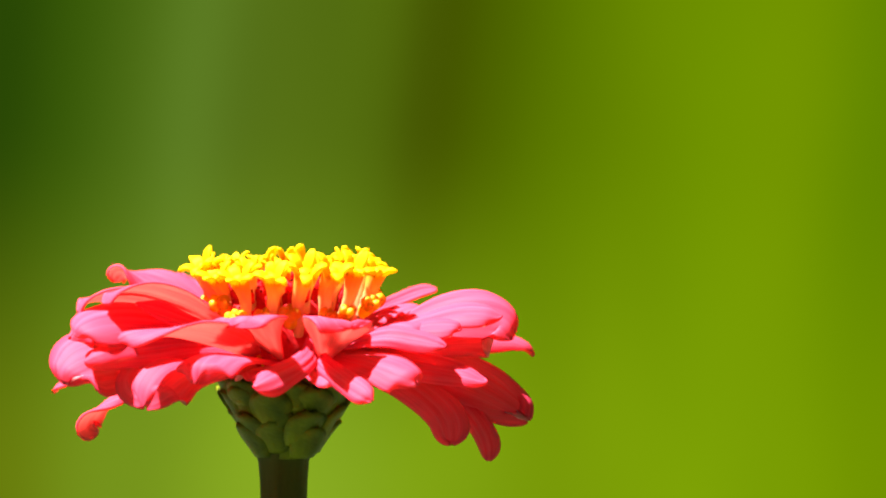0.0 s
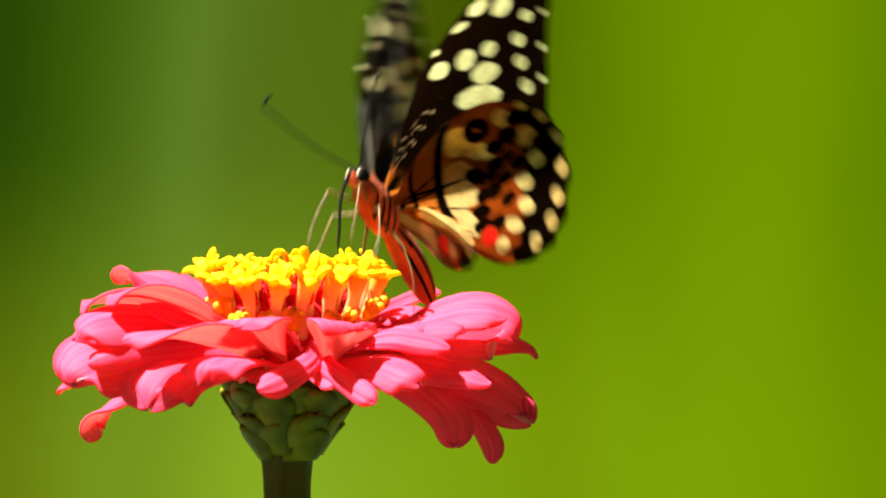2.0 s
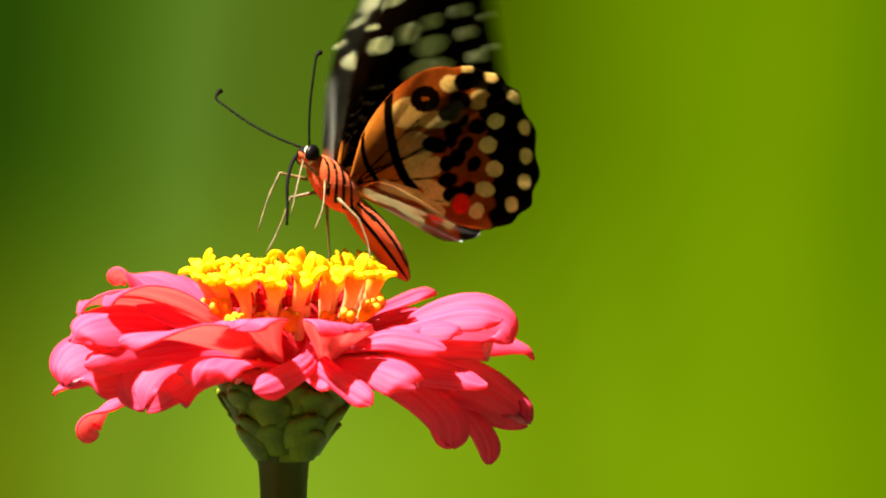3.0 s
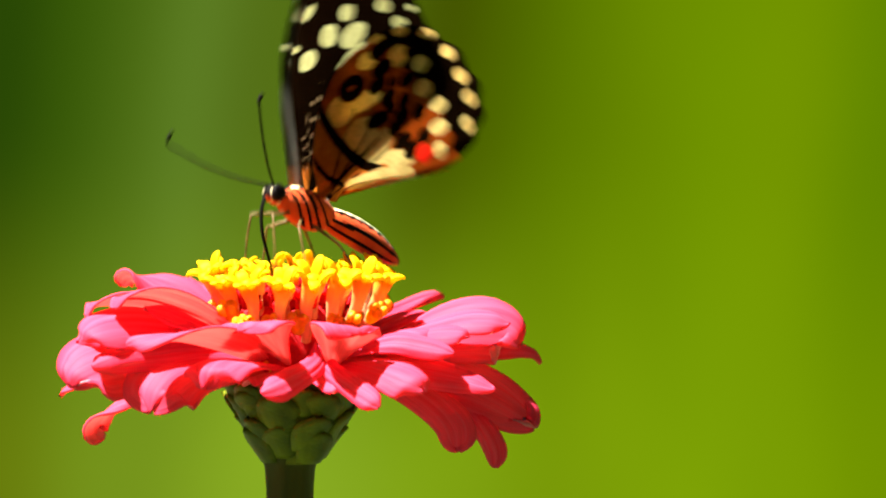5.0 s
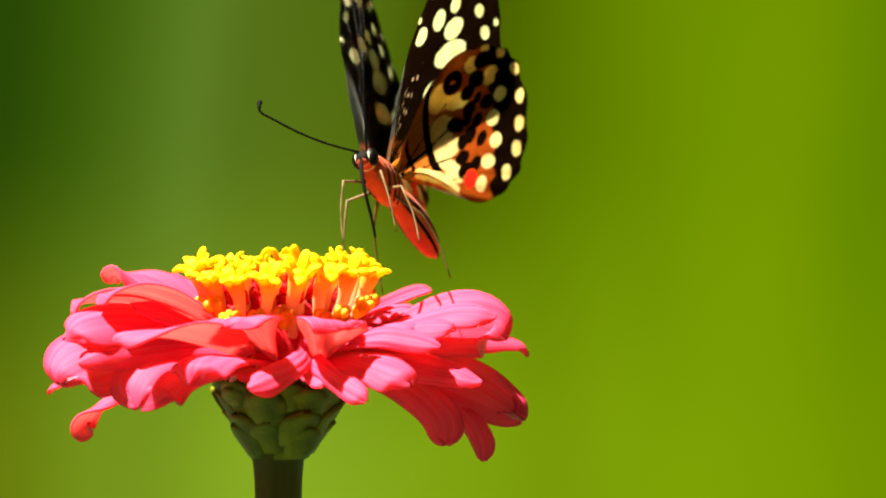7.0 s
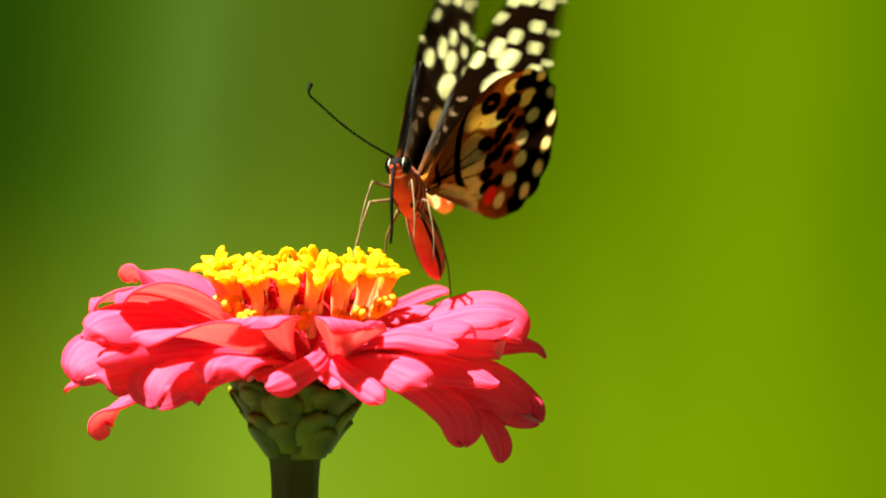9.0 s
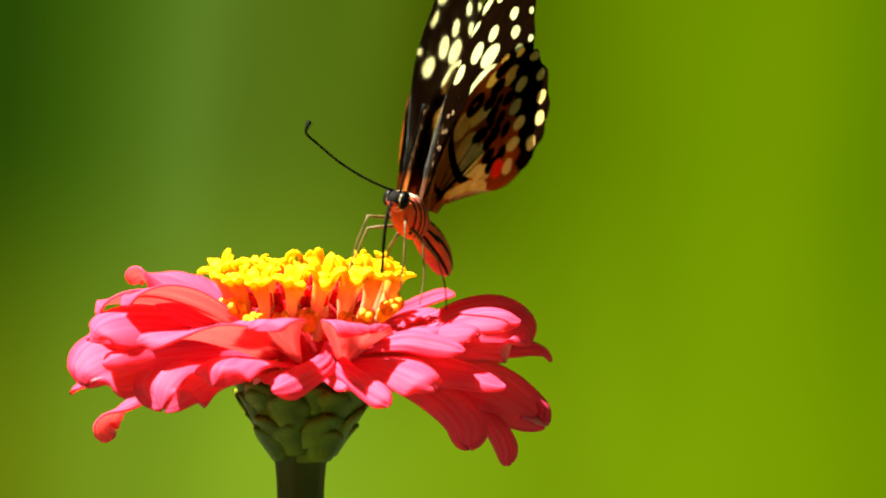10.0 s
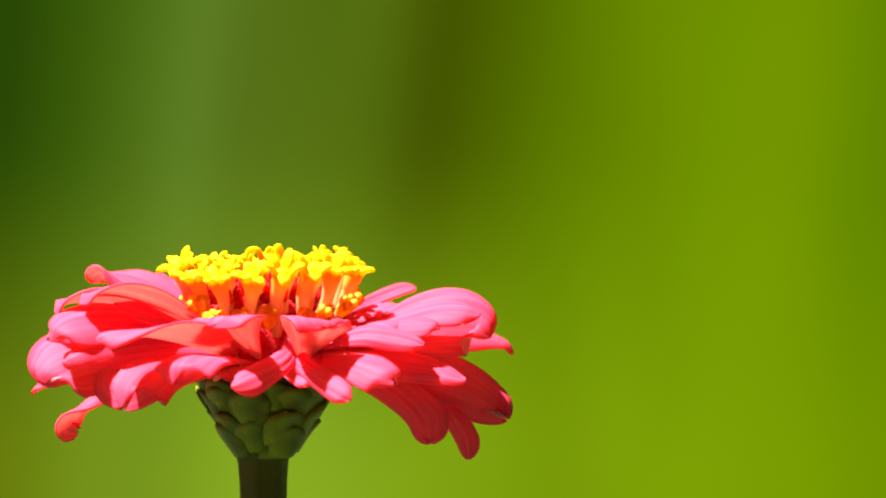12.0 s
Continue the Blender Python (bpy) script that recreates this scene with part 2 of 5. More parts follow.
# ---- glowing backdrop painted as distant greenery ----
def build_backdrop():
    """A curved screen of far greenery, out beyond the lawn, that glows, its sunlight and shade painted in."""
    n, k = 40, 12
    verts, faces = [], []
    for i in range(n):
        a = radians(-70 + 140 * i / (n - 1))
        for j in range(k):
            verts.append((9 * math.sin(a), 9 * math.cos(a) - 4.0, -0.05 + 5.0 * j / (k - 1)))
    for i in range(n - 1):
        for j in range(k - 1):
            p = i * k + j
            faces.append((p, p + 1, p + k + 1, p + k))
    m = bpy.data.materials.new("greenery_glow")
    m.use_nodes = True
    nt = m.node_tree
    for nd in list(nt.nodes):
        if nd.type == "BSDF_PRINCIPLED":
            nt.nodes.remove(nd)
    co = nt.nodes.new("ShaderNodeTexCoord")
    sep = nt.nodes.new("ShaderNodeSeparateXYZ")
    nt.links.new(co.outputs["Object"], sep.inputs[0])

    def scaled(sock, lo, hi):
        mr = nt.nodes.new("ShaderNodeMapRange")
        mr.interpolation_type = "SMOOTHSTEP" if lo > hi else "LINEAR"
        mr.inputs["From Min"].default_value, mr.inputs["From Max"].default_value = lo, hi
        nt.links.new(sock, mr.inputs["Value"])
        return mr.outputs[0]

    lean = nt.nodes.new("ShaderNodeMath")          # the painted light and dark bands lean a little
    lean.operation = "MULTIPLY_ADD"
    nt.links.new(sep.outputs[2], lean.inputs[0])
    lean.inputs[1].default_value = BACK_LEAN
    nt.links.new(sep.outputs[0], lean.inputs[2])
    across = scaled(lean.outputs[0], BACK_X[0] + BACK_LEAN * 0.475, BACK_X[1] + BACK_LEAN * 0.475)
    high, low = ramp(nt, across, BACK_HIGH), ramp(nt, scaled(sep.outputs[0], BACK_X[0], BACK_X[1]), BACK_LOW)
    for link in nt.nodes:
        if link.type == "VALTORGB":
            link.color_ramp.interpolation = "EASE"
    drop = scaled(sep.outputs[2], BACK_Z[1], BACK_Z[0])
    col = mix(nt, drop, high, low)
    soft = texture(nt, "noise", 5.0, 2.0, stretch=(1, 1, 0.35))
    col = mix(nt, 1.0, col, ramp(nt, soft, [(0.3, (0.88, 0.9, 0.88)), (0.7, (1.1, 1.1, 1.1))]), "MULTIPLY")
    # the screen glows by itself in place of sunlight on the greenery
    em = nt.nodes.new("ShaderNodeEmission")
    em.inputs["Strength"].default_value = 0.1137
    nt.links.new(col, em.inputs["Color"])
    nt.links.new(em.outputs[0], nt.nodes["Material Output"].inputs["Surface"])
    tagged(put("backdrop", mesh_from("backdrop", verts, faces, [m])), "glowing screen painted as distant blurred greenery, dark on one side and lime on the other", "greenery", kind="structure")


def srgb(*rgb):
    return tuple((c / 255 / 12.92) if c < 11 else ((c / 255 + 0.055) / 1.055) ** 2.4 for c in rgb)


# painted tones across the screen, lit and shaded: HIGH for its top, LOW below
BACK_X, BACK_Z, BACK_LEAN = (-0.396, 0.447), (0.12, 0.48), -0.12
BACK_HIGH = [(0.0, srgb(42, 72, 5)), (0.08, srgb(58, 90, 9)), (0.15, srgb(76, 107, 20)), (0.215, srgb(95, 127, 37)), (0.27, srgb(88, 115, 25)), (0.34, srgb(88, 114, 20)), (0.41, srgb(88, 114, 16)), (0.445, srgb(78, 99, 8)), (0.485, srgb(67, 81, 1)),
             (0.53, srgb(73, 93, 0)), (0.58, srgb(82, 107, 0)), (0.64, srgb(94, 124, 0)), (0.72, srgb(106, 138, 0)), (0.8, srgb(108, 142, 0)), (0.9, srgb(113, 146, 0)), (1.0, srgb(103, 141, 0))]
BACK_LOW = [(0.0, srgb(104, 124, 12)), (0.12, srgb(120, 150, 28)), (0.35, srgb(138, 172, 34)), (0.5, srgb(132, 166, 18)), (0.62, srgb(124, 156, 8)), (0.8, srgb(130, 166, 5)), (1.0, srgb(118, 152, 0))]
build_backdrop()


# ---- the zinnia ----
def petal(head, rib, wide, tilt=0, cup=40, lobes=0, notch=0.06, blunt=0.74, wavy=0.4, seed=0):
    """One ray petal along a midrib (mm, from the head's centre), with its half width at each point of the rib. tilt: how far the side
    towards -y hangs down, cup: how far the edges are rolled under (below 0: up), both in degrees and either one for all or one a point;
    lobes: the notches in its end; blunt: where along it the end begins to round off."""
    rnd = random.Random(seed)
    m = len(rib)
    each = lambda val: val if isinstance(val, list) else [val] * m
    G = spline([(*pt, w, ti, cu) for pt, w, ti, cu in zip(rib, wide, each(tilt), each(cup))], 90)
    far = np.concatenate([[0], np.cumsum(np.linalg.norm(np.diff(G[:, :3], axis=0), axis=1))])
    n, k = 40, 17
    t = (1 - (1 - np.linspace(0, 1, n)) ** 1.6)[:, None]
    G = np.stack([np.interp(t[:, 0] * far[-1], far, G[:, c]) for c in range(6)], 1)
    C, w, ang, phi = G[:, :3], np.maximum(G[:, 3:4], 0.2), np.radians(G[:, 4:5]), np.radians(G[:, 5:6])
    T = np.gradient(C, axis=0)
    T /= np.linalg.norm(T, axis=1, keepdims=True)
    way = np.array([rib[-1][0] - rib[0][0], rib[-1][1] - rib[0][1], 0.0])
    flat = np.cross(way / np.linalg.norm(way), [0, 0, 1.0])[None, :] * np.ones((n, 1))
    flat -= T * np.sum(flat * T, axis=1, keepdims=True)
    flat /= np.linalg.norm(flat, axis=1, keepdims=True)
    up = np.cross(flat, T)
    away = flat if flat[0, 1] >= 0 else -flat
    S = away * np.cos(ang) + up * np.sin(ang)
    N = up * np.cos(ang) - away * np.sin(ang)
    v = np.linspace(-1, 1, k)[None, :]
    ph = rnd.uniform(0, 6)
    w = w * np.sqrt(np.clip(1 - np.clip((t - blunt) / (1.0005 - blunt), 0, 1) ** 2.6, 0, 1)) * (1 + 0.04 * np.sin(9 * t + ph + v))
    phi = np.where(np.abs(phi) < 0.02, 0.02, phi) * (1 + 0.15 * np.sin(7 * t + ph))
    out, lift = w / phi * np.sin(phi * v), -w / phi * (1 - np.cos(phi * v))
    lift = lift + 0.11 * np.cos(v * math.pi * 3.2 + 0.4 * np.sin(ph)) * smooth01(t * 3) * (1 - 0.4 * t)
    lift = lift + wavy * (0.6 * np.sin(5 * t + ph) * v * t + 0.5 * np.sin(11 * t + ph * 2) * v ** 2 * t + 0.35 * np.sin(4 * v + ph) * t ** 2)
    if lobes:
        back = notch * 2 * np.max(G[:, 3]) * smooth01((t - 0.72) / 0.28) * (0.5 - 0.5 * np.cos(v * math.pi * lobes + (math.pi if lobes % 2 == 0 else 0) + math.pi + 0.3 * np.sin(ph * 3)))
    else:
        back = np.zeros((n, k))
    P = C[:, None, :] + S[:, None, :] * out[..., None] + N[:, None, :] * lift[..., None] - T[:, None, :] * back[..., None]
    facing = np.sum(np.cross(T, S) * N)
    if facing < 0:
        P, v = P[:, ::-1], v[:, ::-1]
    V, F, side = sheet(P * MM, 0.4 * MM)
    me = mesh_from("petal", V, F, [M_PETAL, M_PETAL_BACK], side)
    lay = me.uv_layers.new(name="length_and_width")
    where = np.stack([np.repeat(t, k, 1), np.repeat(v, n, 0) * 0.5 + 0.5 + seed], -1).reshape(-1, 2)
    where = np.concatenate([where, where])
    ids = np.empty(len(me.loops), int)
    me.loops.foreach_get("vertex_index", ids)
    lay.data.foreach_set("uv", where[ids].astype(np.float32).ravel())
    put("petal", me, head)


def floret_mesh(seed, open_to):
    """A tubular disc floret, standing along z: an orange tube that flares into five curled yellow lobes."""
    rnd = random.Random(seed)
    L = 9.0
    path = [(0.25 * math.sin(i * 0.9 + seed), 0.2 * math.cos(i + seed), L * i / 7) for i in range(8)]
    rad = [0.62, 0.66, 0.70, 0.76, 0.84, 0.98, 1.2, 1.4]
    tv, tf = tube(path, rad, 10, cap=False)
    pieces = [(tv, tf)]
    lobes = []
    end = np.array(path[-1])
    for q in range(5):
        a = 2 * math.pi * q / 5 + rnd.uniform(-0.2, 0.2)
        ln, wd = rnd.uniform(2.8, 3.7), rnd.uniform(0.68, 0.82)
        n, k = 11, 7
        out = np.array([math.cos(a), math.sin(a), 0])
        sd = np.array([-math.sin(a), math.cos(a), 0])
        P, thick = np.zeros((n, k, 3)), np.zeros((n, k))
        bend = rnd.uniform(open_to * 0.15, open_to)
        r, z = 0.95, -0.6
        el = radians(78)
        for i in range(n):
            s = i / (n - 1)
            ww = wd * (0.85 + 0.15 * math.sin(math.pi * min(s + 0.1, 1))) * math.sqrt(max(1 - s ** 6, 0.03))
            for j in range(k):
                vv = math.sin((2 * j / (k - 1) - 1) * math.pi / 2)
                P[i, j] = end + out * (r - 0.2 * vv * vv) + sd * ww * vv + np.array([0, 0, z + 0.15 * vv * vv])
                thick[i, j] = 0.75 * math.sqrt(max(1 - 0.93 * vv * vv, 0.02)) * math.sqrt(max(1 - 0.9 * s ** 8, 0.02))
            el -= bend / n * (0.4 + 1.2 * s)
            r += math.cos(el) * ln / n
            z += math.sin(el) * ln / n
        V, F, _ = sheet(P[:, ::-1], thick)
        lobes.append((V, F))
    lobes.append(blob(0.95, 0.95, 0.7, tuple(end + np.array([0, 0, 0.0])), 10, 6, 0.25))
    verts, faces = join(*pieces, *lobes)
    verts = [v * MM for v in verts]
    mats = [0] * len(tf) + [1] * (len(faces) - len(tf))
    return mesh_from("floret", verts, faces, [M_TUBE, M_YELLOW], mats)


def aim(base, way, turn=0.0):
    """The pose of a thing that stands along z, set at base (mm) to stand along way."""
    q = Vector(way).to_track_quat("Z", "Y")
    return Matrix.Translation(Vector(base) * MM) @ q.to_matrix().to_4x4() @ Matrix.Rotation(turn, 4, "Z")


def build_zinnia():
    top = new("zinnia")
    top.location = FLOWER
    tagged(top, "pink-red zinnia in bloom with yellow florets on a dark stem", "flower")
    # stem, down into the soil
    ht = FLOWER.z / MM
    rows = [(-14.0, 4.9), (-14.8, 4.5), (-16.0, 4.15), (-19.0, 3.9), (-26.0, 3.7), (-60.0, 3.6), (-160.0, 3.4), (-300.0, 3.6), (-ht - 10, 4.0)]
    v, f = [], []
    sides = 28
    for z, r in rows:
        for j in range(sides):
            a = 2 * math.pi * j / sides
            rr = r * (1 + 0.03 * math.cos(a * 7))
            v.append(Vector((-0.6 + rr * math.cos(a) + 0.00003 * (z + 14) ** 2 * 0.4, rr * math.sin(a), z)) * MM)
    for i in range(len(rows) - 1):
        for j in range(sides):
            k = (j + 1) % sides
            f.append((i * sides + j, (i + 1) * sides + j, (i + 1) * sides + k, i * sides + k))
    put("stem", mesh_from("stem", v, f, [M_STEM]), top, label="dark green ribbed stem")
    # cup of overlapping bracts
    cup = put("calyx", mesh_from("calyx", *lathe([(-15.0, 4.6), (-13.0, 5.4), (-10.5, 7.3), (-7.0, 9.3), (-4.0, 10.6), (0.0, 10.5), (3.0, 9.0), (6.0, 5.0), (7.0, 0.3)], 32), [M_BRACT]), top,
              label="green cup of overlapping scale-like bracts")
    for row, (z, r, n, ln, wd, el) in enumerate([(-14.2, 4.9, 7, 6.2, 6.4, 58), (-11.8, 6.1, 9, 6.6, 7.0, 58), (-8.2, 8.2, 11, 6.4, 7.2, 61), (-5.4, 9.7, 12, 5.2, 7.2, 72)]):
        me = bract_mesh(ln, wd, row)
        for i in range(n):
            a = 2 * math.pi * (i + 0.5 * (row % 2)) / n + 0.1 * math.sin(i * 5 + row)
            rr = r + 0.15 * math.sin(i * 2.3 + row)
            m = pose(rr * math.cos(a) * MM, rr * math.sin(a) * MM, (z + 0.7 * math.sin(i * 4.1 + 2 * row)) * MM, 0, 0, math.degrees(a)) @ pose(0, 0, 0, 9 * math.sin(i * 1.7 + row), -el + 2.5 * math.sin(i * 3), 0) @ Matrix.Scale(1 + 0.14 * math.sin(i * 5.3 + row * 2), 4)
            put("bract", me, cup, m)
    build_petals(top)
    build_disc(top)
    return top


def lathe(rows, sides):
    v, f = [], []
    for z, r in rows:
        for j in range(sides):
            a = 2 * math.pi * j / sides
            v.append(Vector((r * math.cos(a), r * math.sin(a), z)) * MM)
    for i in range(len(rows) - 1):
        for j in range(sides):
            k = (j + 1) % sides
            f.append((i * sides + j, i * sides + k, (i + 1) * sides + k, (i + 1) * sides + j))
    return v, f


def bract_mesh(ln, wd, seed):
    """A blunt scale along x, its face towards -z once tipped up."""
    n, k = 8, 7
    P = np.zeros((n, k, 3))
    for i in range(n):
        s = i / (n - 1)
        w = wd / 2 * (0.6 + 0.4 * math.sin(math.pi * s * 0.6)) * math.sqrt(max(1 - s ** 4, 0.03))
        for j in range(k):
            v = 2 * j / (k - 1) - 1
            P[i, j] = (s * ln - 0.4 * ln * 0.1 * v * v, w * v, 0.35 * v * v * wd * 0.35 - 0.25 + 0.5 * s ** 3 * -1.0)
    V, F, _ = sheet(P * MM, 0.7 * MM)
    return mesh_from("bract", V, F, [M_BRACT])


def build_petals(top):
    p = lambda *a, **k: petal(top, *a, **k)
    # lowest row, hanging
    p([(-6.9, 0, -0.3), (-14.9, -5, 2), (-24.7, -11, 3.6), (-31.2, -15, 3.3), (-34.6, -17, 1.4), (-35.2, -17, -1)], [2, 5, 7, 7.4, 6.6, 5.4], tilt=[10, 30, 42, 38, 28, 20], cup=[30, 30, 30, 30, 30, 30], lobes=3, notch=0.08, blunt=0.84, wavy=0.1, seed=1)
    p([(-9.8, 6, -1.2), (-23.7, 6, -1.2), (-33.9, 7, -2.6), (-37.6, 8, -4.4), (-38.7, 8, -5.7)], [2, 3.5, 3, 2.2, 1.6], tilt=10, cup=40, seed=2)
    p([(-10.6, 3, -1.2), (-21.6, 1, -2.8), (-27.4, -1, -4.6), (-31.7, -2, -8.1), (-32.4, -2.5, -10.3), (-30.7, -3, -10.8)], [1.8, 2, 2.2, 2.6, 2.8, 2], tilt=[30, 40, 20, -50, -80, -85], cup=[50, 50, 60, 30, 30, 30], blunt=0.8, wavy=0.1, seed=3)
    p([(-4.8, -7, 1.6), (-11.9, -13, 2.4), (-18, -19, 2.6), (-21.6, -22, -0.3), (-22.3, -23, -4.1)], [2, 4.6, 6.6, 6.8, 6.2], tilt=[5, 20, 30, 28, 24], cup=[30, 30, 25, 25, 25], lobes=2, notch=0.16, blunt=0.82, seed=4)
    p([(7.8, -2, 0.9), (17.9, -4, 1.2), (26.1, -5, -0.5), (32.5, -5, -3.3), (37.1, -5, -6.2), (39.8, -5, -8.6)], [2, 4.6, 5.4, 5, 3.6, 2], tilt=[20, 35, 50, 58, 60, 60], cup=[30, 30, 30, 30, 30, 20], blunt=0.92, lobes=3, notch=0.25, wavy=0.9, seed=5)
    p([(7.9, -7, 0.7), (16.2, -10, -0.2), (22.1, -12, -3), (26.1, -13, -6.9), (27, -13, -11.4)], [1.8, 2.6, 3, 3.3, 3.2], tilt=[20, 45, 58, 72, 82], cup=[30, 35, 40, 40, 40], blunt=0.86, lobes=2, notch=0.1, seed=6)
    p([(10.6, -3, 0.6), (21.6, -5, -2.4), (28, -6, -5.2), (31.1, -7, -8.3), (32.9, -7.5, -11.7), (33.1, -7.5, -14.7)], [1.6, 1.9, 2, 2.2, 2.4, 2.2], tilt=[30, 50, 62, 75, 85, 88], cup=[40, 50, 60, 60, 60, 60], blunt=0.88, wavy=0.2, seed=7)
    p([(-8.1, 10, -0.8), (-21.2, 12, -0.1), (-31.5, 14, -1.4), (-35.2, 14, -3.2)], [2, 6, 6.5, 5.5], tilt=10, cup=50, lobes=1, seed=8)
    p([(8.6, 10, -0.8), (19.7, 12, -1.1), (29.9, 14, -2.8), (35.5, 14, -6)], [2, 6, 6.5, 4.5], tilt=15, cup=50, lobes=1, seed=9)
    # middle row
    p([(-6.7, -4, 3.9), (-14.8, -9, 7.6), (-23.2, -14, 9.7), (-29.3, -18, 10), (-32.5, -20, 8.9), (-33.2, -20, 7.4)], [2, 4, 5.6, 6, 5.4, 4], tilt=[15, 30, 34, 24, 14, 10], cup=[30, 30, 30, 40, 50, 50], blunt=0.82, seed=10)
    p([(-7.7, -1, 3.1), (-18.6, -5, 6.8), (-28.4, -9, 8.3), (-33, -11, 7.5), (-34.8, -11.5, 5.9)], [2, 4.4, 4.8, 4.6, 3.6], tilt=[10, 12, 10, 10, 10], cup=[30, 40, 40, 50, 60], blunt=0.8, lobes=1, notch=0.1, seed=11)
    p([(-6.6, -8, 3.4), (-15.5, -14, 5.9), (-24.3, -19, 5.8), (-29.1, -22, 4.8), (-31.7, -22, 3.5)], [1.8, 3.4, 3.6, 3, 2.4], tilt=[20, 35, 45, 35, 20], cup=[20, 40, 60, 70, 80], blunt=0.8, seed=12)
    p([(-2, -9, 1.9), (-6.3, -17, 3.5), (-10.8, -24, 4.9), (-13.1, -28, 4), (-13.6, -29, 0.9)], [1.6, 3.8, 5.4, 5.8, 5.4], tilt=[0, 0, 4, 4, 0], cup=[20, 25, 30, 45, 60], lobes=2, notch=0.12, blunt=0.8, seed=13)
    p([(5, -13, 5.5), (4, -17, 3.5), (1.2, -22, 2.3), (-2.1, -26, 1.2), (-4.4, -27, 0.1)], [1.6, 1.8, 2.5, 3, 2.6], tilt=[60, 50, 40, 35, 25], cup=[20, 30, 50, 60, 60], blunt=0.76, wavy=0.25, seed=14)
    p([(4.6, -13, 3.5), (6.7, -18, 2.2), (10.2, -23, 0.4), (12.9, -26, -1), (14.2, -26.5, -2.1)], [1.4, 1.8, 2.2, 2.4, 2.2], tilt=[60, 55, 50, 40, 30], cup=[20, 40, 60, 70, 70], blunt=0.76, wavy=0.25, seed=15)
    p([(-1.1, -8, 0.8), (-2.8, -14, 1.5), (-4.5, -18, 1.1), (-5.4, -19, 0)], [2, 4, 5, 4], tilt=0, cup=40, lobes=2, seed=16)
    p([(2.5, -8, 0.8), (7.1, -14, 1.2), (9.9, -18, 0.9), (10.8, -19, -0.3)], [2, 4, 5, 4], tilt=0, cup=40, lobes=2, seed=17)
    p([(6.1, -9, 2.8), (10.8, -14, 3.3), (16.2, -19, 3.1), (20, -22, 1.9), (21.5, -23, -0.1)], [2, 3.6, 4.8, 5, 4.2], tilt=[10, 16, 20, 14, 6], cup=[20, 25, 35, 50, 60], lobes=1, notch=0.1, blunt=0.8, seed=18)
    p([(5.2, -6, 2.2), (14.4, -11, 3.1), (22.5, -14, 2.2), (28.8, -16.5, 1.1), (32.6, -17, -0.5)], [2, 3.6, 3.2, 2.7, 2.3], tilt=[20, 40, 45, 30, 12], cup=[20, 30, 40, 50, 60], blunt=0.8, seed=19)
    p([(7.9, -5, 2.7), (15.2, -7, 4), (20.7, -8, 3.2), (24, -8, 2.1)], [2, 4.5, 5, 4], tilt=45, cup=30, seed=20)
    p([(8.8, -2, 2.5), (17.9, -2, 4.9), (26.1, -2, 7), (32.2, -2.5, 7.8), (35.7, -2.5, 7), (36.8, -3, 4.5)], [2, 4.6, 5.8, 6.2, 5.8, 4.6], tilt=[15, 40, 60, 62, 50, 30], cup=[20, 30, 35, 40, 45, 50], blunt=0.86, wavy=0.3, lobes=1, notch=0.05, seed=21)
    p([(12.4, -4, 4.5), (19.8, -6, 7.5), (27.1, -8, 10), (32.3, -9, 10.3), (35.1, -9, 9.2)], [1.8, 3.6, 4.4, 4.4, 3.6], tilt=[10, 16, 20, 18, 12], cup=[20, 25, 40, 60, 70], blunt=0.74, wavy=0.2, seed=22)
    p([(8.9, -8, 4.3), (17.1, -11, 6.7), (23.4, -13, 8.5), (27.4, -14, 8.6), (28.5, -14, 7.7)], [1.8, 3.4, 4, 4, 3], tilt=[8, 14, 18, 14, 10], cup=[20, 30, 50, 65, 70], blunt=0.74, wavy=0.2, seed=23)
    p([(8.9, -11, 4.7), (16.2, -15, 7.3), (21.2, -17, 7), (24.5, -18, 6.2), (26, -18, 5.5)], [1.6, 2.6, 2.8, 2.5, 2], tilt=[20, 35, 35, 28, 20], cup=[20, 40, 60, 70, 70], blunt=0.76, wavy=0.2, seed=24)
    p([(10.4, 10, 2), (25.2, 10, 3.5), (34.5, 10, 3.7), (39.1, 10, 2.2), (40.6, 10, 0.1)], [2, 4, 3.6, 2, 0.6], tilt=[10, 15, 20, 10, 0], cup=[30, 40, 60, 60, 40], blunt=0.9, seed=25)
    # upper row
    p([(-9.5, -4, 7.4), (-16.1, -9, 11.4), (-22.7, -14, 14.1), (-27.1, -17, 14.1), (-28.8, -17.5, 12.3)], [1.6, 3.2, 4.2, 4.4, 3.6], tilt=[-10, -18, -20, -15, -10], cup=[0, -10, -10, 0, 10], blunt=0.8, wavy=0.2, seed=26)
    p([(-10.5, 0, 6.6), (-20.4, -5, 10.3), (-27.9, -10, 12.1), (-31.9, -12, 11.9), (-33.3, -12, 10.3)], [1.8, 4, 5, 4.6, 3.8], tilt=[-5, -15, -18, -15, -10], cup=[0, -20, -25, -20, 0], blunt=0.8, wavy=0.2, seed=27)
    p([(-9.3, -8, 6.1), (-15.1, -12, 8.5), (-19.8, -15, 10.6), (-23.6, -17, 12.3)], [1.4, 2.2, 2.4, 1.4], tilt=[15, 30, 40, 40], cup=[0, -15, -20, -10], blunt=0.6, wavy=0.1, seed=28)
